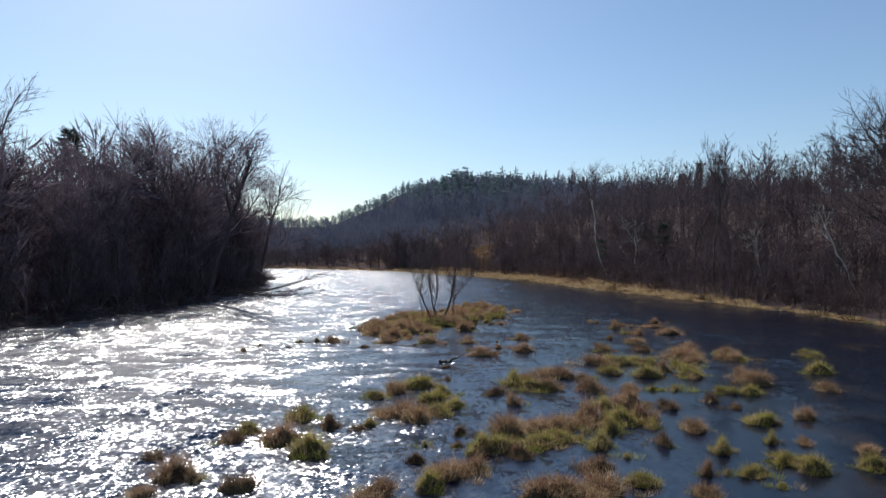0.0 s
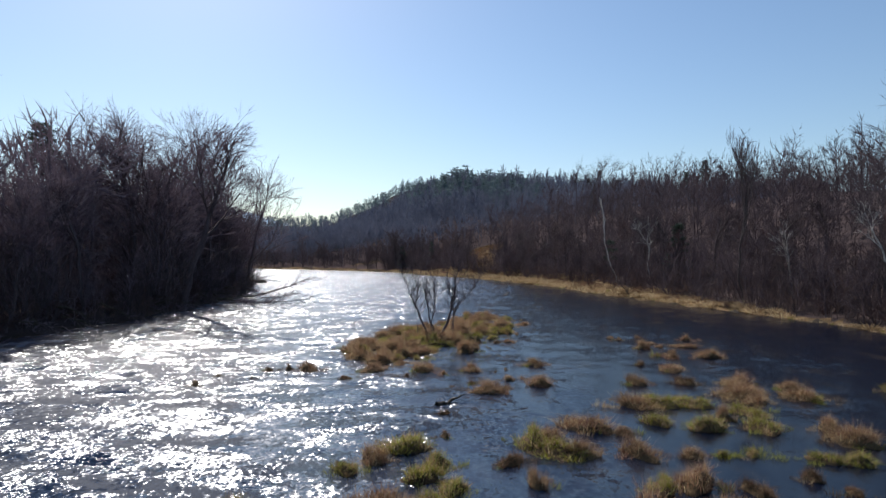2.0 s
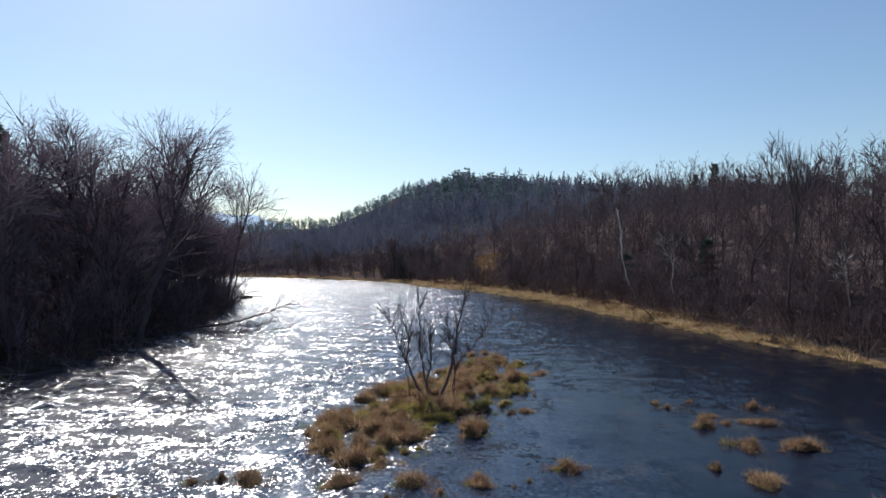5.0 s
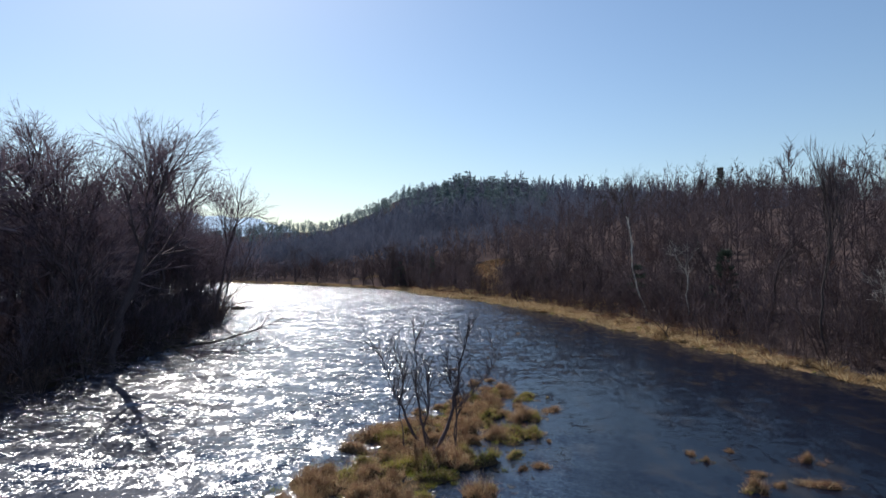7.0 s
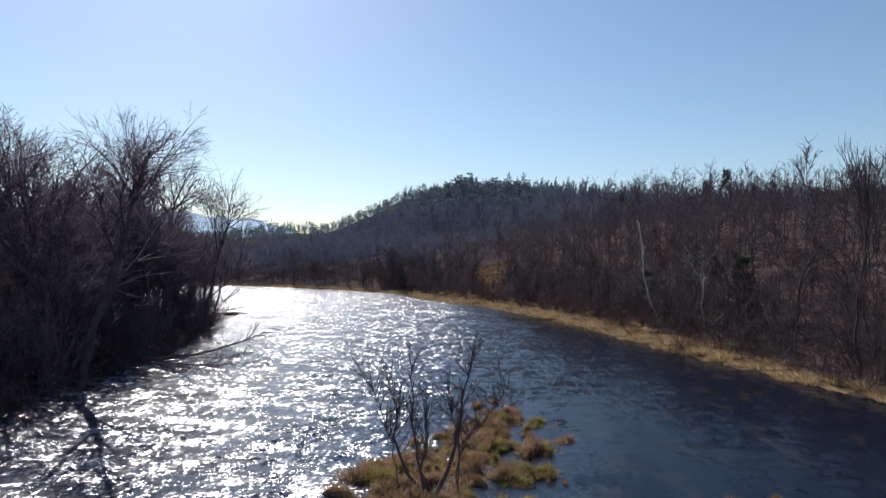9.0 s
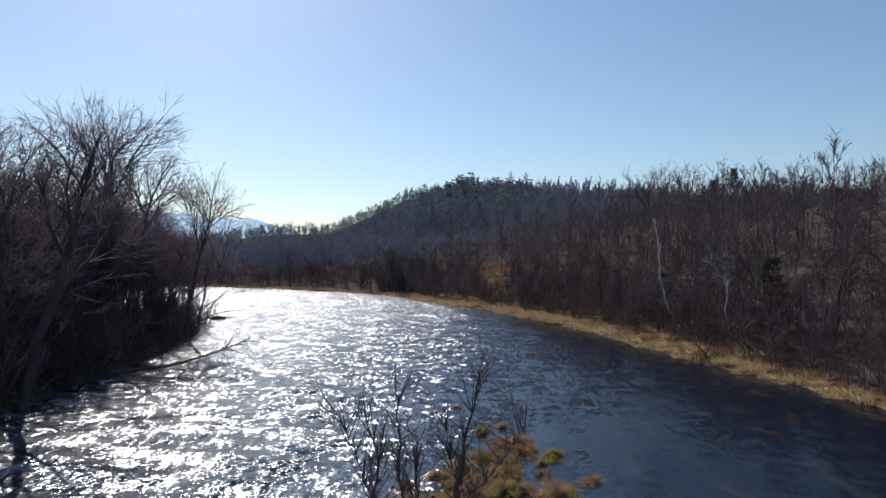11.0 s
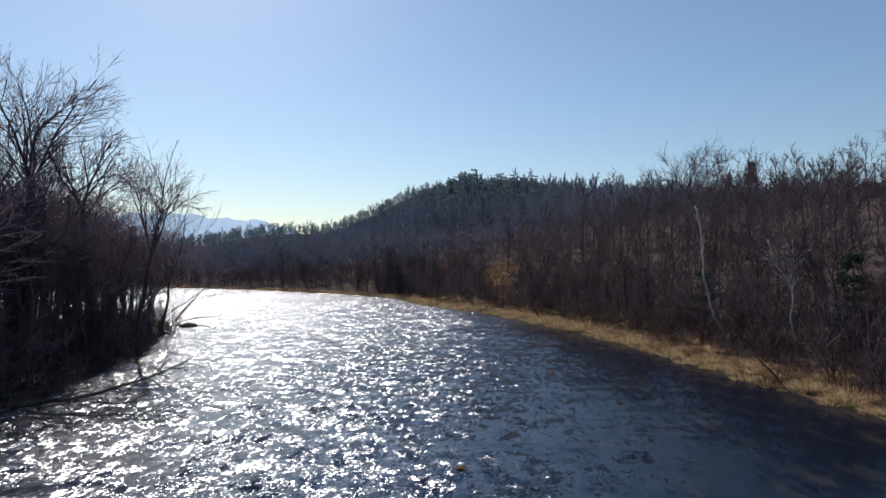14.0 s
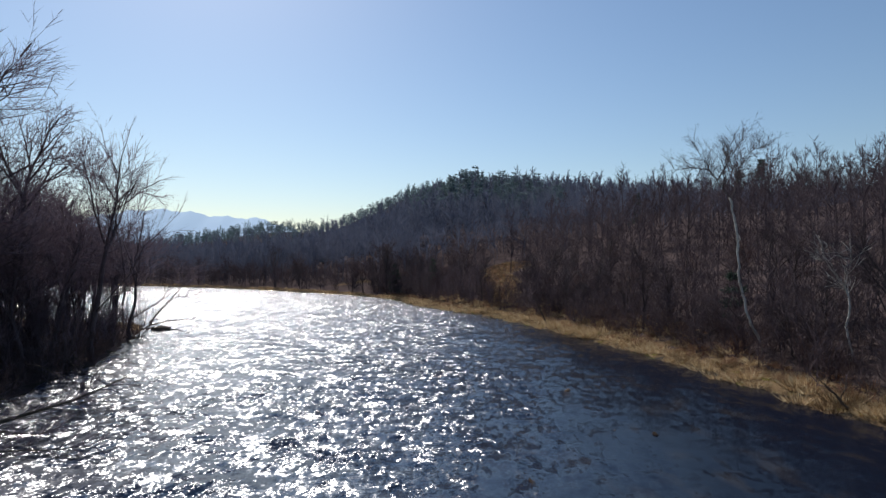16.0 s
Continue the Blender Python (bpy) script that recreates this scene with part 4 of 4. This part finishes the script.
woods("bankside_brush", "tangled leafless brush behind the grassy bank", BRUSH,
      *scatter(-12, 60, 30, 190, 1.8, 18, lambda x, y, d: (d > 0.6 + 2.8 * smooth(y, 62, 100)) & (d < 17) & (west_side(x, y) < 0.5) & ~clearing(x, y)), 42, 0.5, 1.1, WOODS)
woods("edge_brush", "low reddish leafless scrub between the grass and the trees", BRUSH,
      *scatter(-10, 58, 34, 150, 1.35, 20, lambda x, y, d: (d > 0.5 + 2.6 * smooth(y, 60, 95)) & (d < 10) & (west_side(x, y) < 0.5) & ~clearing(x, y)), 43, 0.28, 0.55, RED_TWIG)
woods("ridge_trees", "taller leafless trees standing out along the ridge", RIDGE,
      *scatter(20, 180, 195, 330, 15, 19, lambda x, y, d: (d > 70) & (west_side(x, y) < 0.5) & (x < 50 + y * 0.55) & ~(np.hypot((x - 140) / 20, (y - 230) / 20) < 1) & ~(np.hypot(x - 117, y - 272) < 16)), 30, 0.5, 0.78, WOODS, lambda x, y: 1 - 0.45 * smooth(x, 60, 100))


# ---- grass on the banks ----
BANK_TUFTS = [clump(80 + i, 42, 0.42, 0.30, 0.9, 0.03) for i in range(4)]


def bank_rows(x0, x1, y0, y1, step, seed, lo, hi, size):
    xs, ys = scatter(x0, x1, y0, y1, step, seed, lambda x, y, d: (d > lo) & (d < 0.5 + (hi - 0.5 + 1.4 * wobble(x, y, 7, 5.0)) * np.where(y < 175, 0.35 * smooth(y, 54, 70) + 0.65 * smooth(y, 66, 90) + 0.4 * smooth(y, 95, 115), 1.0)) & (west_side(x, y) < 0.5) & (wobble(x, y, 1.6, 2.0) > -0.55))
    r = np.random.RandomState(seed)
    return list(zip(xs, ys, ground_height(xs, ys), r.uniform(0.6, 1.3, len(xs)) * size))


sown("bank_grass", "matted dry tan grass along the riverbank", "grass", BANK_TUFTS, bank_rows(-15, 50, 38, 180, 0.8, 41, -0.3, 4.4, 0.75), 81, 0.8, 1.2, BANK_TAN)
sown("bank_grass", "patches of green sedge at the water's edge", "grass", BANK_TUFTS, bank_rows(-15, 50, 38, 180, 1.5, 42, -0.4, 1.5, 0.7), 82, 0.8, 1.2, GREEN)
sown("bank_grass", "tall russet dead grass at the wood's edge", "grass", BANK_TUFTS, bank_rows(-15, 50, 38, 190, 1.1, 43, 2.4, 6.0, 1.4), 83, 0.8, 1.3, RUSSET)
sown("bank_grass", "thin strip of dry grass along the far bank", "grass", BANK_TUFTS, bank_rows(-190, -12, 176, 262, 1.3, 44, 0.0, 3.0, 1.6), 84, 0.8, 1.2, TAN)


mx, my = scatter(3, 22, 150, 198, 0.9, 48, lambda x, y, d: clearing(x, y) & (d > 2))
for seed, material, words, part_of in ((86, STUBBLE, "dry brown grass in a clearing behind the bank", 0), (87, RUSSET, "rusty dead grass in a clearing behind the bank", 1)):
    sown("meadow_grass", words, "grass", BANK_TUFTS, [(x, y, z, 1.4) for k, (x, y, z) in enumerate(zip(mx, my, ground_height(mx, my))) if (k % 3 == 0) == bool(part_of)], seed, 0.8, 1.3, material)


HUMMOCKS = [clump(90 + i, 150, 0.62, 0.55, 1.5, 0.03) for i in range(4)]
for seed, material, lo, hi, step, words in ((45, BANK_TAN, 0.0, 5.4, 1.25, "dry tan grass hummocks along the riverbank"), (46, STUBBLE, 0.3, 5.5, 2.6, "brown sedge hummocks along the riverbank"),
                                            (47, RUSSET, 2.5, 7.0, 3.2, "russet grass hummocks along the riverbank")):
    sown("bank_hummocks", words, "grass", HUMMOCKS, bank_rows(-15, 50, 38, 185, step, seed, lo, hi, 1.25), 85, 0.5, 1.35, material, (0.7, 1.3))


# ---- single trees ----
def island_tree():
    """A leafless clump of stems, six metres high, spreading from one foot."""
    rng = random.Random(77)
    wood, fine = Shape(), Shape()
    stems = (((0.25, 0.0), (0.95, 0.05), (1.2, 0.1), (1.5, 0.1), (1.85, 0.0), 6.0, 0.125), ((1.1, 0.05), (1.12, 0.1), (1.45, 0.15), (2.5, 0.1), (3.3, 0.0), 4.3, 0.05),
             ((-0.3, 0.0), (-1.1, 0.1), (-1.45, 0.0), (-1.35, -0.1), (-1.75, -0.1), 4.6, 0.11), ((-0.15, 0.1), (-0.5, 0.3), (-0.72, 0.35), (-0.68, 0.4), (-0.9, 0.45), 5.5, 0.095),
             ((-0.05, -0.1), (-0.3, -0.2), (-0.12, -0.3), (-0.2, -0.35), (-0.05, -0.4), 4.2, 0.07), ((-1.3, 0.05), (-1.4, -0.1), (-1.6, -0.25), (-2.1, -0.4), (-2.6, -0.5), 4.9, 0.045),
             ((1.15, 0.1), (1.2, 0.2), (1.15, 0.35), (0.8, 0.5), (0.55, 0.6), 4.9, 0.045))
    for *plan, top, r in stems:
        pts = [Vector((x, y, -0.15 + (top + 0.15) * k / 4)) for k, (x, y) in enumerate(plan)]
        smooth_pts = []
        for k in range(4):
            for q in range(3):
                smooth_pts.append(pts[k].lerp(pts[k + 1], q / 3) + Vector((rng.gauss(0, 0.035), rng.gauss(0, 0.035), 0)))
        smooth_pts.append(pts[-1])
        wood.tube(smooth_pts, [0.82 * r * (1 - 0.86 * i / 12) for i in range(13)], 6)
        for _ in range(27):
            f = rng.uniform(4.0, 11.9)
            p = smooth_pts[int(f)].lerp(smooth_pts[int(f) + 1], f % 1)
            d = turned(Vector((rng.uniform(-0.6, 0.6), rng.uniform(-0.6, 0.6), 1)).normalized(), rng.uniform(0.2, 0.8), rng)
            size = rng.uniform(0.5, 1.5)
            m = p + d * size * 0.5
            e = m + (d + Vector((0, 0, 0.3))).normalized() * size * 0.5
            wood.tube([p, m, e], [0.022, 0.016, 0.008], 4, False)
            for _ in range(9):
                q = (p.lerp(m, rng.random()) if rng.random() < 0.4 else m.lerp(e, rng.random()))
                w = turned(d, rng.uniform(0.3, 0.8), rng) * size * rng.uniform(0.25, 0.6)
                fine.sliver(q, q + w, 0.014, rng)
                fine.sliver(q + w * 0.5, q + w * 0.5 + turned(w.normalized(), 0.6, rng) * size * 0.25, 0.011, rng)
    root = new("multi_stemmed_tree")
    me = wood.mesh("stems_and_boughs", GLARE_BARK)
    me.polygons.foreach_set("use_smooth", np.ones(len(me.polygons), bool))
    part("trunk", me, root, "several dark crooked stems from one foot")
    part("crown", fine.mesh("crown", GLARE_BARK), root, "thin bare twigs")
    root.matrix_basis = pose(0, 47, 0.1)
    tagged(root, "small leafless tree of several crooked stems on the sedge island", "tree")


island_tree()


def lone(name, label, x, y, turn, seed, wood_mat=None, twig_mat=None, **how):
    ob = bare_tree(name, label, seed, wood_mat, twig_mat, **how)
    ob.matrix_basis = pose(x, y, stand(x, y) - 0.1, 0, 0, turn)
    return ob


def forked_sycamore(x, y):
    """A tall crooked pale trunk that forks high up into two spreading dark limbs."""
    rng = random.Random(91)
    pale, dark, fine = Shape(), Shape(), Shape()

    def spline(plan, per=4):
        pts = [Vector((a, b, c)) for a, b, c in plan]
        out = []
        for k in range(len(pts) - 1):
            for q in range(per):
                out.append(pts[k].lerp(pts[k + 1], q / per) + Vector((rng.gauss(0, 0.05), rng.gauss(0, 0.05), 0)))
        return out + [pts[-1]]

    trunk = spline(((0.5, 0, -0.4), (0.2, 0, 1.5), (-0.9, 0.1, 4.2), (-1.5, 0.1, 8.0), (-1.6, 0, 10.0), (-1.85, -0.1, 12.8), (-2.35, 0, 15.2)))
    pale.tube(trunk, [0.13 - 0.07 * k / (len(trunk) - 1) for k in range(len(trunk))], 7)
    twin = spline(((-1.6, 0.1, 10.0), (-1.35, 0.4, 11.2), (-1.75, 0.5, 13.2), (-1.95, 0.4, 15.0)))
    pale.tube(twin, [0.07 - 0.02 * k / (len(twin) - 1) for k in range(len(twin))], 6)
    limbs = (((-2.35, 0, 15.2), (-2.7, 0.2, 15.9), (-3.2, 0.4, 16.9), (-3.9, 0.3, 17.9), (-4.6, 0.2, 19.1), (-5.3, 0.4, 20.6)),
             ((-1.95, 0.4, 15.0), (-1.35, 0.6, 16.7), (-1.25, 0.8, 17.9), (-0.65, 0.9, 19.1), (0.4, 1.2, 20.2), (1.6, 1.4, 20.4)),
             ((-3.2, 0.4, 16.9), (-2.7, -0.4, 18.5), (-2.0, -0.8, 20.0), (-1.2, -1.0, 21.2)), ((-3.9, 0.3, 17.9), (-5.2, 0.9, 18.3), (-6.8, 1.3, 18.1)),
             ((-1.3, 0.7, 17.3), (0.0, 1.5, 17.6), (1.4, 2.2, 18.7)), ((-2.7, 0.2, 15.9), (-3.4, -1.2, 17.6), (-3.3, -2.2, 19.8)), ((-1.25, 0.8, 17.9), (-1.6, 2.0, 19.4), (-1.0, 2.8, 21.0)))
    for plan in limbs:
        pts = spline(plan)
        n = len(pts)
        dark.tube(pts, [0.065 * (1 - 0.8 * k / (n - 1)) for k in range(n)], 5)
        for _ in range(2 * n):
            f = rng.uniform(0.25, 0.999) * (n - 1)
            p = pts[int(f)].lerp(pts[int(f) + 1], f % 1)
            d = turned((Vector(plan[-1]) - Vector(plan[0])).normalized(), rng.uniform(0.3, 1.1), rng)
            d = (d + Vector((0, 0, 0.25))).normalized()
            size = rng.uniform(0.7, 2.2)
            m = p + d * size * 0.5
            e = m + turned(d, 0.35, rng) * size * 0.5
            dark.tube([p, m, e], [0.02, 0.016, 0.008], 3, False)
            for _ in range(8):
                q = p.lerp(m, rng.random()) if rng.random() < 0.4 else m.lerp(e, rng.random())
                w = turned(d, rng.uniform(0.3, 0.9), rng) * size * rng.uniform(0.25, 0.6)
                fine.sliver(q, q + w, 0.018, rng)
                for _ in range(2):
                    o = q + w * rng.uniform(0.3, 0.9)
                    fine.sliver(o, o + turned(w.normalized(), 0.7, rng) * size * 0.28, 0.015, rng)
    root = new("sycamore")
    part("trunk", pale.mesh("trunk", PALE_BARK), root, "crooked peeling white trunk")
    part("fork", dark.mesh("fork", BARK), root, "dark spreading limbs")
    part("crown", fine.mesh("crown", TWIG), root, "fine leafless twigs")
    root.matrix_basis = pose(x, y, stand(x, y) - 0.1) @ Matrix.Diagonal((1, 1, 0.9, 1))
    tagged(root, "tall white-barked leafless sycamore forking above the bankside woods", "tree")


forked_sycamore(27.4, 98.5)
lone("sycamore", "crooked white-barked leafless tree among dark woods", 30.2, 91, 20, 502, PALE_BARK, TWIG, height=12.5, bole=0.45, lean=0.14, crook=0.28, depth=5, girth=0.5, sway=0.05)
lone("sycamore", "slender pale leaning trunk at the wood's edge", 38.5, 53, 150, 503, PALE_BARK, TWIG, height=11, bole=0.6, lean=0.35, depth=5, girth=0.5, sway=0.03)
lone("sycamore", "pale slender leafless tree at the wood's edge", 36.5, 66, 150, 511, PALE_BARK, TWIG, height=10, bole=0.4, lean=0.08, depth=5, girth=0.6)
lone("bare_tree", "very tall slender leafless poplar above the bankside woods", 32.2, 67.5, 0, 504, height=20, width=0.42, bole=0.35, girth=0.42, depth=5, rise=0.2, twig=0.024)
lone("bare_tree", "tall leafless hardwood tree rising from the riverbank", 41, 51, 0, 505, height=21, bole=0.25, rise=0.03)
lone("bare_tree", "tall leafless hardwood tree rising from the riverbank", 45, 58, 60, 506, height=20, bole=0.25, rise=0.03)
lone("bare_tree", "tall leafless hardwood tree rising from the riverbank", 39.5, 45, 100, 507, height=19, bole=0.22, rise=0.03)
lone("leaning_tree", "dark leafless tree leaning out from the spit over the river", -26.6, 65.5, 0, 508, GLARE_BARK, GLARE_TWIG, height=21, bole=0.42, lean=0.36, girth=1.35)
lone("leaning_tree", "dark leafless tree leaning out from the spit over the river", -36.0, 113, -10, 509, GLARE_BARK, GLARE_TWIG, height=16, bole=0.2, lean=0.3)
lone("leaning_tree", "dark leafless tree leaning out from the spit over the river", -31.5, 99, -20, 510, GLARE_BARK, GLARE_TWIG, height=22, bole=0.25, lean=0.28, width=0.85)
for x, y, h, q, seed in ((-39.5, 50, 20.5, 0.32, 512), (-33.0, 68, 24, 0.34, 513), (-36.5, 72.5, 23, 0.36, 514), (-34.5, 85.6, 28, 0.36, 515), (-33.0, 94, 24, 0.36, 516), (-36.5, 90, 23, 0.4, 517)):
    lone("bare_tree", "tall dark leafless hardwood tree standing over the spit", x, y, 7 * seed, seed, GLARE_BARK, GLARE_TWIG, height=h, bole=q, depth=6, crook=0.13, twig=0.03, girth=1.15)

for x, y, h, w, full, low, seed, words in ((-13.5, 187, 7.5, 2.6, 1.5, 0.02, 1, "dense dark green cedar at the river bend"), (-4, 180, 7.5, 2.2, 1.5, 0.02, 2, "dense dark green cedar at the river bend"),
                                            (33.5, 88, 8.0, 3.2, 1.6, 0.02, 3, "bushy dark evergreen among leafless trees"), (29, 106, 6.0, 2.6, 1.5, 0.02, 4, "bushy dark evergreen among leafless trees"),
                                            (121, 276.5, 22, 3.9, 1.9, 0.61, 5, "dark pine standing above the ridge woods"), (112.5, 277, 17, 3.2, 1.7, 0.61, 6, "dark pine standing above the ridge woods"),
                                            (-57, 88, 23.5, 5.2, 1.2, 0.70, 7, "tall dark pine among leafless trees on the spit"), (52, 210, 11, 3.4, 1.2, 0.2, 8, "dark pine among leafless hillside woods")):
    ob = evergreen("evergreen_tree", words, 520 + seed, height=h, width=w, full=full, low=low, open_top=low > 0.6)
    ob.matrix_basis = pose(x, y, stand(x, y), 0, 0, 40 * seed)


# ---- fallen wood ----
def fallen(name, label, limbs, seed, twigs):
    """A fallen tree: bare limbs as tubes with side shoots. Limbs: rows of points, each with its radius."""
    rng = random.Random(seed)
    root = new(name)
    fine = Shape()
    for start, end, sag, r in limbs:
        wood = Shape()
        a, b = Vector(start), Vector(end)
        pts = [a.lerp(b, k / 8) + Vector((0, rng.gauss(0, 0.08), -sag * math.sin(math.pi * k / 8) + rng.gauss(0, 0.05))) for k in range(9)]
        wood.tube(pts, [r * (1 - 0.88 * k / 8) for k in range(9)], 6)
        way = (b - a).normalized()
        for _ in range(twigs):
            f = rng.uniform(2, 7.9)
            p = pts[int(f)].lerp(pts[int(f) + 1], f % 1)
            d = (turned(way, rng.uniform(0.35, 1.0), rng) + Vector((0, 0, 0.15))).normalized()
            size = (b - a).length * rng.uniform(0.06, 0.22)
            fine.bent(p, p + d * size * 0.5, p + (d * 0.5 + turned(d, 0.4, rng) * 0.5) * size, 0.05, rng)
            for _ in range(5):
                q = p + d * size * rng.uniform(0.3, 1)
                fine.sliver(q, q + turned(d, 0.7, rng) * size * 0.4, 0.03, rng)
        part("trunk" if r == limbs[0][3] else "limb", wood.mesh("fallen_trunk", DRIFT), root)
    if twigs:
        part("crown", fine.mesh("side_shoots", GLARE_TWIG), root, "bare side shoots")
    tagged(root, label, "fallen tree")


fallen("fallen_tree", "dark fallen tree reaching from the spit over the water",
       (((-27, 75.6, 0.4), (-16.0, 77.8, 3.1), 0.75, 0.17), ((-25.5, 75.0, 0.35), (-15.5, 74.4, 0.5), 0.3, 0.08), ((-25.5, 74.4, 0.3), (-18.4, 71.8, 0.5), 0.25, 0.07), ((-22, 76.5, 0.5), (-17.5, 75.2, 1.1), 0.2, 0.06), ((-25, 73.0, 0.5), (-20.5, 69.5, 0.2), -0.2, 0.06)), 61, 44)
fallen("leaning_log", "straight bare log leaning out of the river at the spit's tip", (((-42.3, 128.4, -0.3), (-37.4, 129.2, 5.6), 0.0, 0.17),), 62, 0)
fallen("fallen_tree", "dark fallen branches trailing into the river from the spit", (((-37, 117, 0.6), (-30.5, 116, 0.3), -0.3, 0.12), ((-37.5, 119, 0.6), (-31.5, 119.5, 1.6), -0.3, 0.1)), 63, 10)
fallen("fallen_tree", "dark fallen branches trailing into the river from the spit", (((-29, 52, 0.7), (-24.5, 49, 0.1), 0.0, 0.12), ((-28.5, 57, 0.7), (-24.6, 53.8, 0.1), -0.2, 0.1), ((-28, 61, 0.6), (-24.3, 59.5, 0.0), -0.2, 0.1)), 64, 8)
fallen("dead_branch", "dark dead branch lying on the grassy bank", (((25.2, 83.6, 0.3), (23.6, 84.6, 2.4), 0.0, 0.10), ((24.9, 83.8, 0.8), (25.6, 84.0, 2.4), 0.0, 0.05)), 65, 4)
fallen("dead_branch", "dark leaning stump on the grassy bank", (((14.0, 129, 0.2), (12.2, 131, 4.5), 0.0, 0.14),), 66, 7)
fallen("drift_log", "short dark drift log aground in the shallows", (((0.35, 28.6, 0.02), (1.5, 29.8, 0.16), 0.0, 0.11),), 67, 1)


# dead boughs hanging from the spit into the water
hang = random.Random(88)
for k, y in enumerate((42, 45, 48, 50.5, 55, 59.5, 63, 67.5, 71, 78, 82, 88, 94)):
    x = float(np.interp(y, (40, 47, 58, 70, 84, 100), (-32.5, -29, -27.5, -27, -28, -31))) - 0.8
    limbs = []
    for j in range(3):
        reach, turn, r = hang.uniform(2.2, 5.0), hang.uniform(-1.1, 0.35), 0.11 - 0.03 * j
        limbs.append(((x, y + j * 0.5, hang.uniform(0.6, 1.8)), (x + reach * math.cos(turn), y + j * 0.5 + reach * math.sin(turn), hang.uniform(-0.1, 0.5)), hang.uniform(-0.6, 0.1), r))
    fallen("dead_branch", "dark bare dead bough drooping from the spit into the river", limbs, 700 + k, 9)


# ---- a boulder off the spit ----
def boulder(x, y, size, seed):
    bm = bmesh.new()
    bmesh.ops.create_icosphere(bm, subdivisions=3, radius=1)
    for v in bm.verts:
        v.co *= 1 + 0.22 * noise.noise(v.co * 1.3 + Vector((seed, 0, 0))) + 0.08 * noise.noise(v.co * 4)
        v.co.x *= 1.3
        v.co.z *= 0.55
    me = bpy.data.meshes.new("boulder")
    bm.to_mesh(me)
    bm.free()
    me.materials.append(DRIFT)
    ob = new("boulder", me)
    ob.matrix_basis = pose(x, y, 0.1, 0, 0, 30) @ Matrix.Diagonal((size, size, size, 1))
    tagged(ob, "dark wet boulder in the river off the spit", "rock")


boulder(-36.4, 120.6, 0.9, 1.0)


# ---- the house on the ridge ----
def house(x, y, turn):
    z = stand(x, y) - 0.2
    root = new("house")
    root.matrix_basis = pose(x, y, z, 0, 0, turn)
    tagged(root, "long low brown house with a dark roof on the ridge", "house")
    L, W, H, T = 7.0, 4.0, 2.9, 0.2
    for lo, hi in (((-L, -W, 0), (L, -W + T, H)), ((-L, W - T, 0), (L, W, H)), ((-L, -W + T, 0), (-L + T, W - T, H)), ((L - T, -W + T, 0), (L, W - T, H))):
        s = Shape()
        s.box(lo, hi)
        part("wall", s.mesh("wall", SIDING), root)
    s = Shape()
    ov = 0.5
    for sx in (-L - ov, L + ov):
        s.v += [Vector((sx, -W - ov, H - 0.1)), Vector((sx, 0, H + 2.6)), Vector((sx, W + ov, H - 0.1)), Vector((sx, -W - ov, H + 0.12)), Vector((sx, 0, H + 2.85)), Vector((sx, W + ov, H + 0.12))]
    for a, b, c, d in ((0, 1, 7, 6), (1, 2, 8, 7), (3, 9, 10, 4), (4, 10, 11, 5), (0, 6, 9, 3), (2, 5, 11, 8), (0, 3, 4, 1), (1, 4, 5, 2), (6, 7, 10, 9), (7, 8, 11, 10)):
        s.f += [(a, b, c), (a, c, d)]
    roof = part("roof", s.mesh("roof", ROOF), root, "dark shingled gable roof")
    s = Shape()
    s.box((2.2, -0.4, H + 2.0), (3.0, 0.4, H + 3.8))
    part("chimney", s.mesh("chimney", SIDING), roof)
    for k in range(4):
        wx = -5 + 3.2 * k
        s = Shape()
        s.box((wx - 0.55, -W - 0.03, 1.0), (wx + 0.55, -W + 0.02, 2.2))
        part("window", s.mesh("window", GLASS), root, "dark window pane")


house(150, 246, 20)


def utility_pole(x, y, h, arms, words):
    root = new("utility_pole")
    root.matrix_basis = pose(x, y, stand(x, y), 0, 0, 25)
    s = Shape()
    s.tube([Vector((0, 0, -0.5)), Vector((0, 0, h * 0.5)), Vector((0, 0, h))], [0.17, 0.15, 0.12], 8)
    part("pole", s.mesh("pole", DRIFT), root)
    for k in range(arms):
        s = Shape()
        s.box((-1.2, -0.06, h - 0.6 - k * 0.9), (1.2, 0.06, h - 0.45 - k * 0.9))
        part("crossarm", s.mesh("crossarm", DRIFT), root)
    tagged(root, words, "utility pole")


utility_pole(143, 238, 12, 1, "weathered wooden utility pole beside the ridge house")
utility_pole(146, 239, 12.5, 0, "weathered wooden utility pole beside the ridge house")
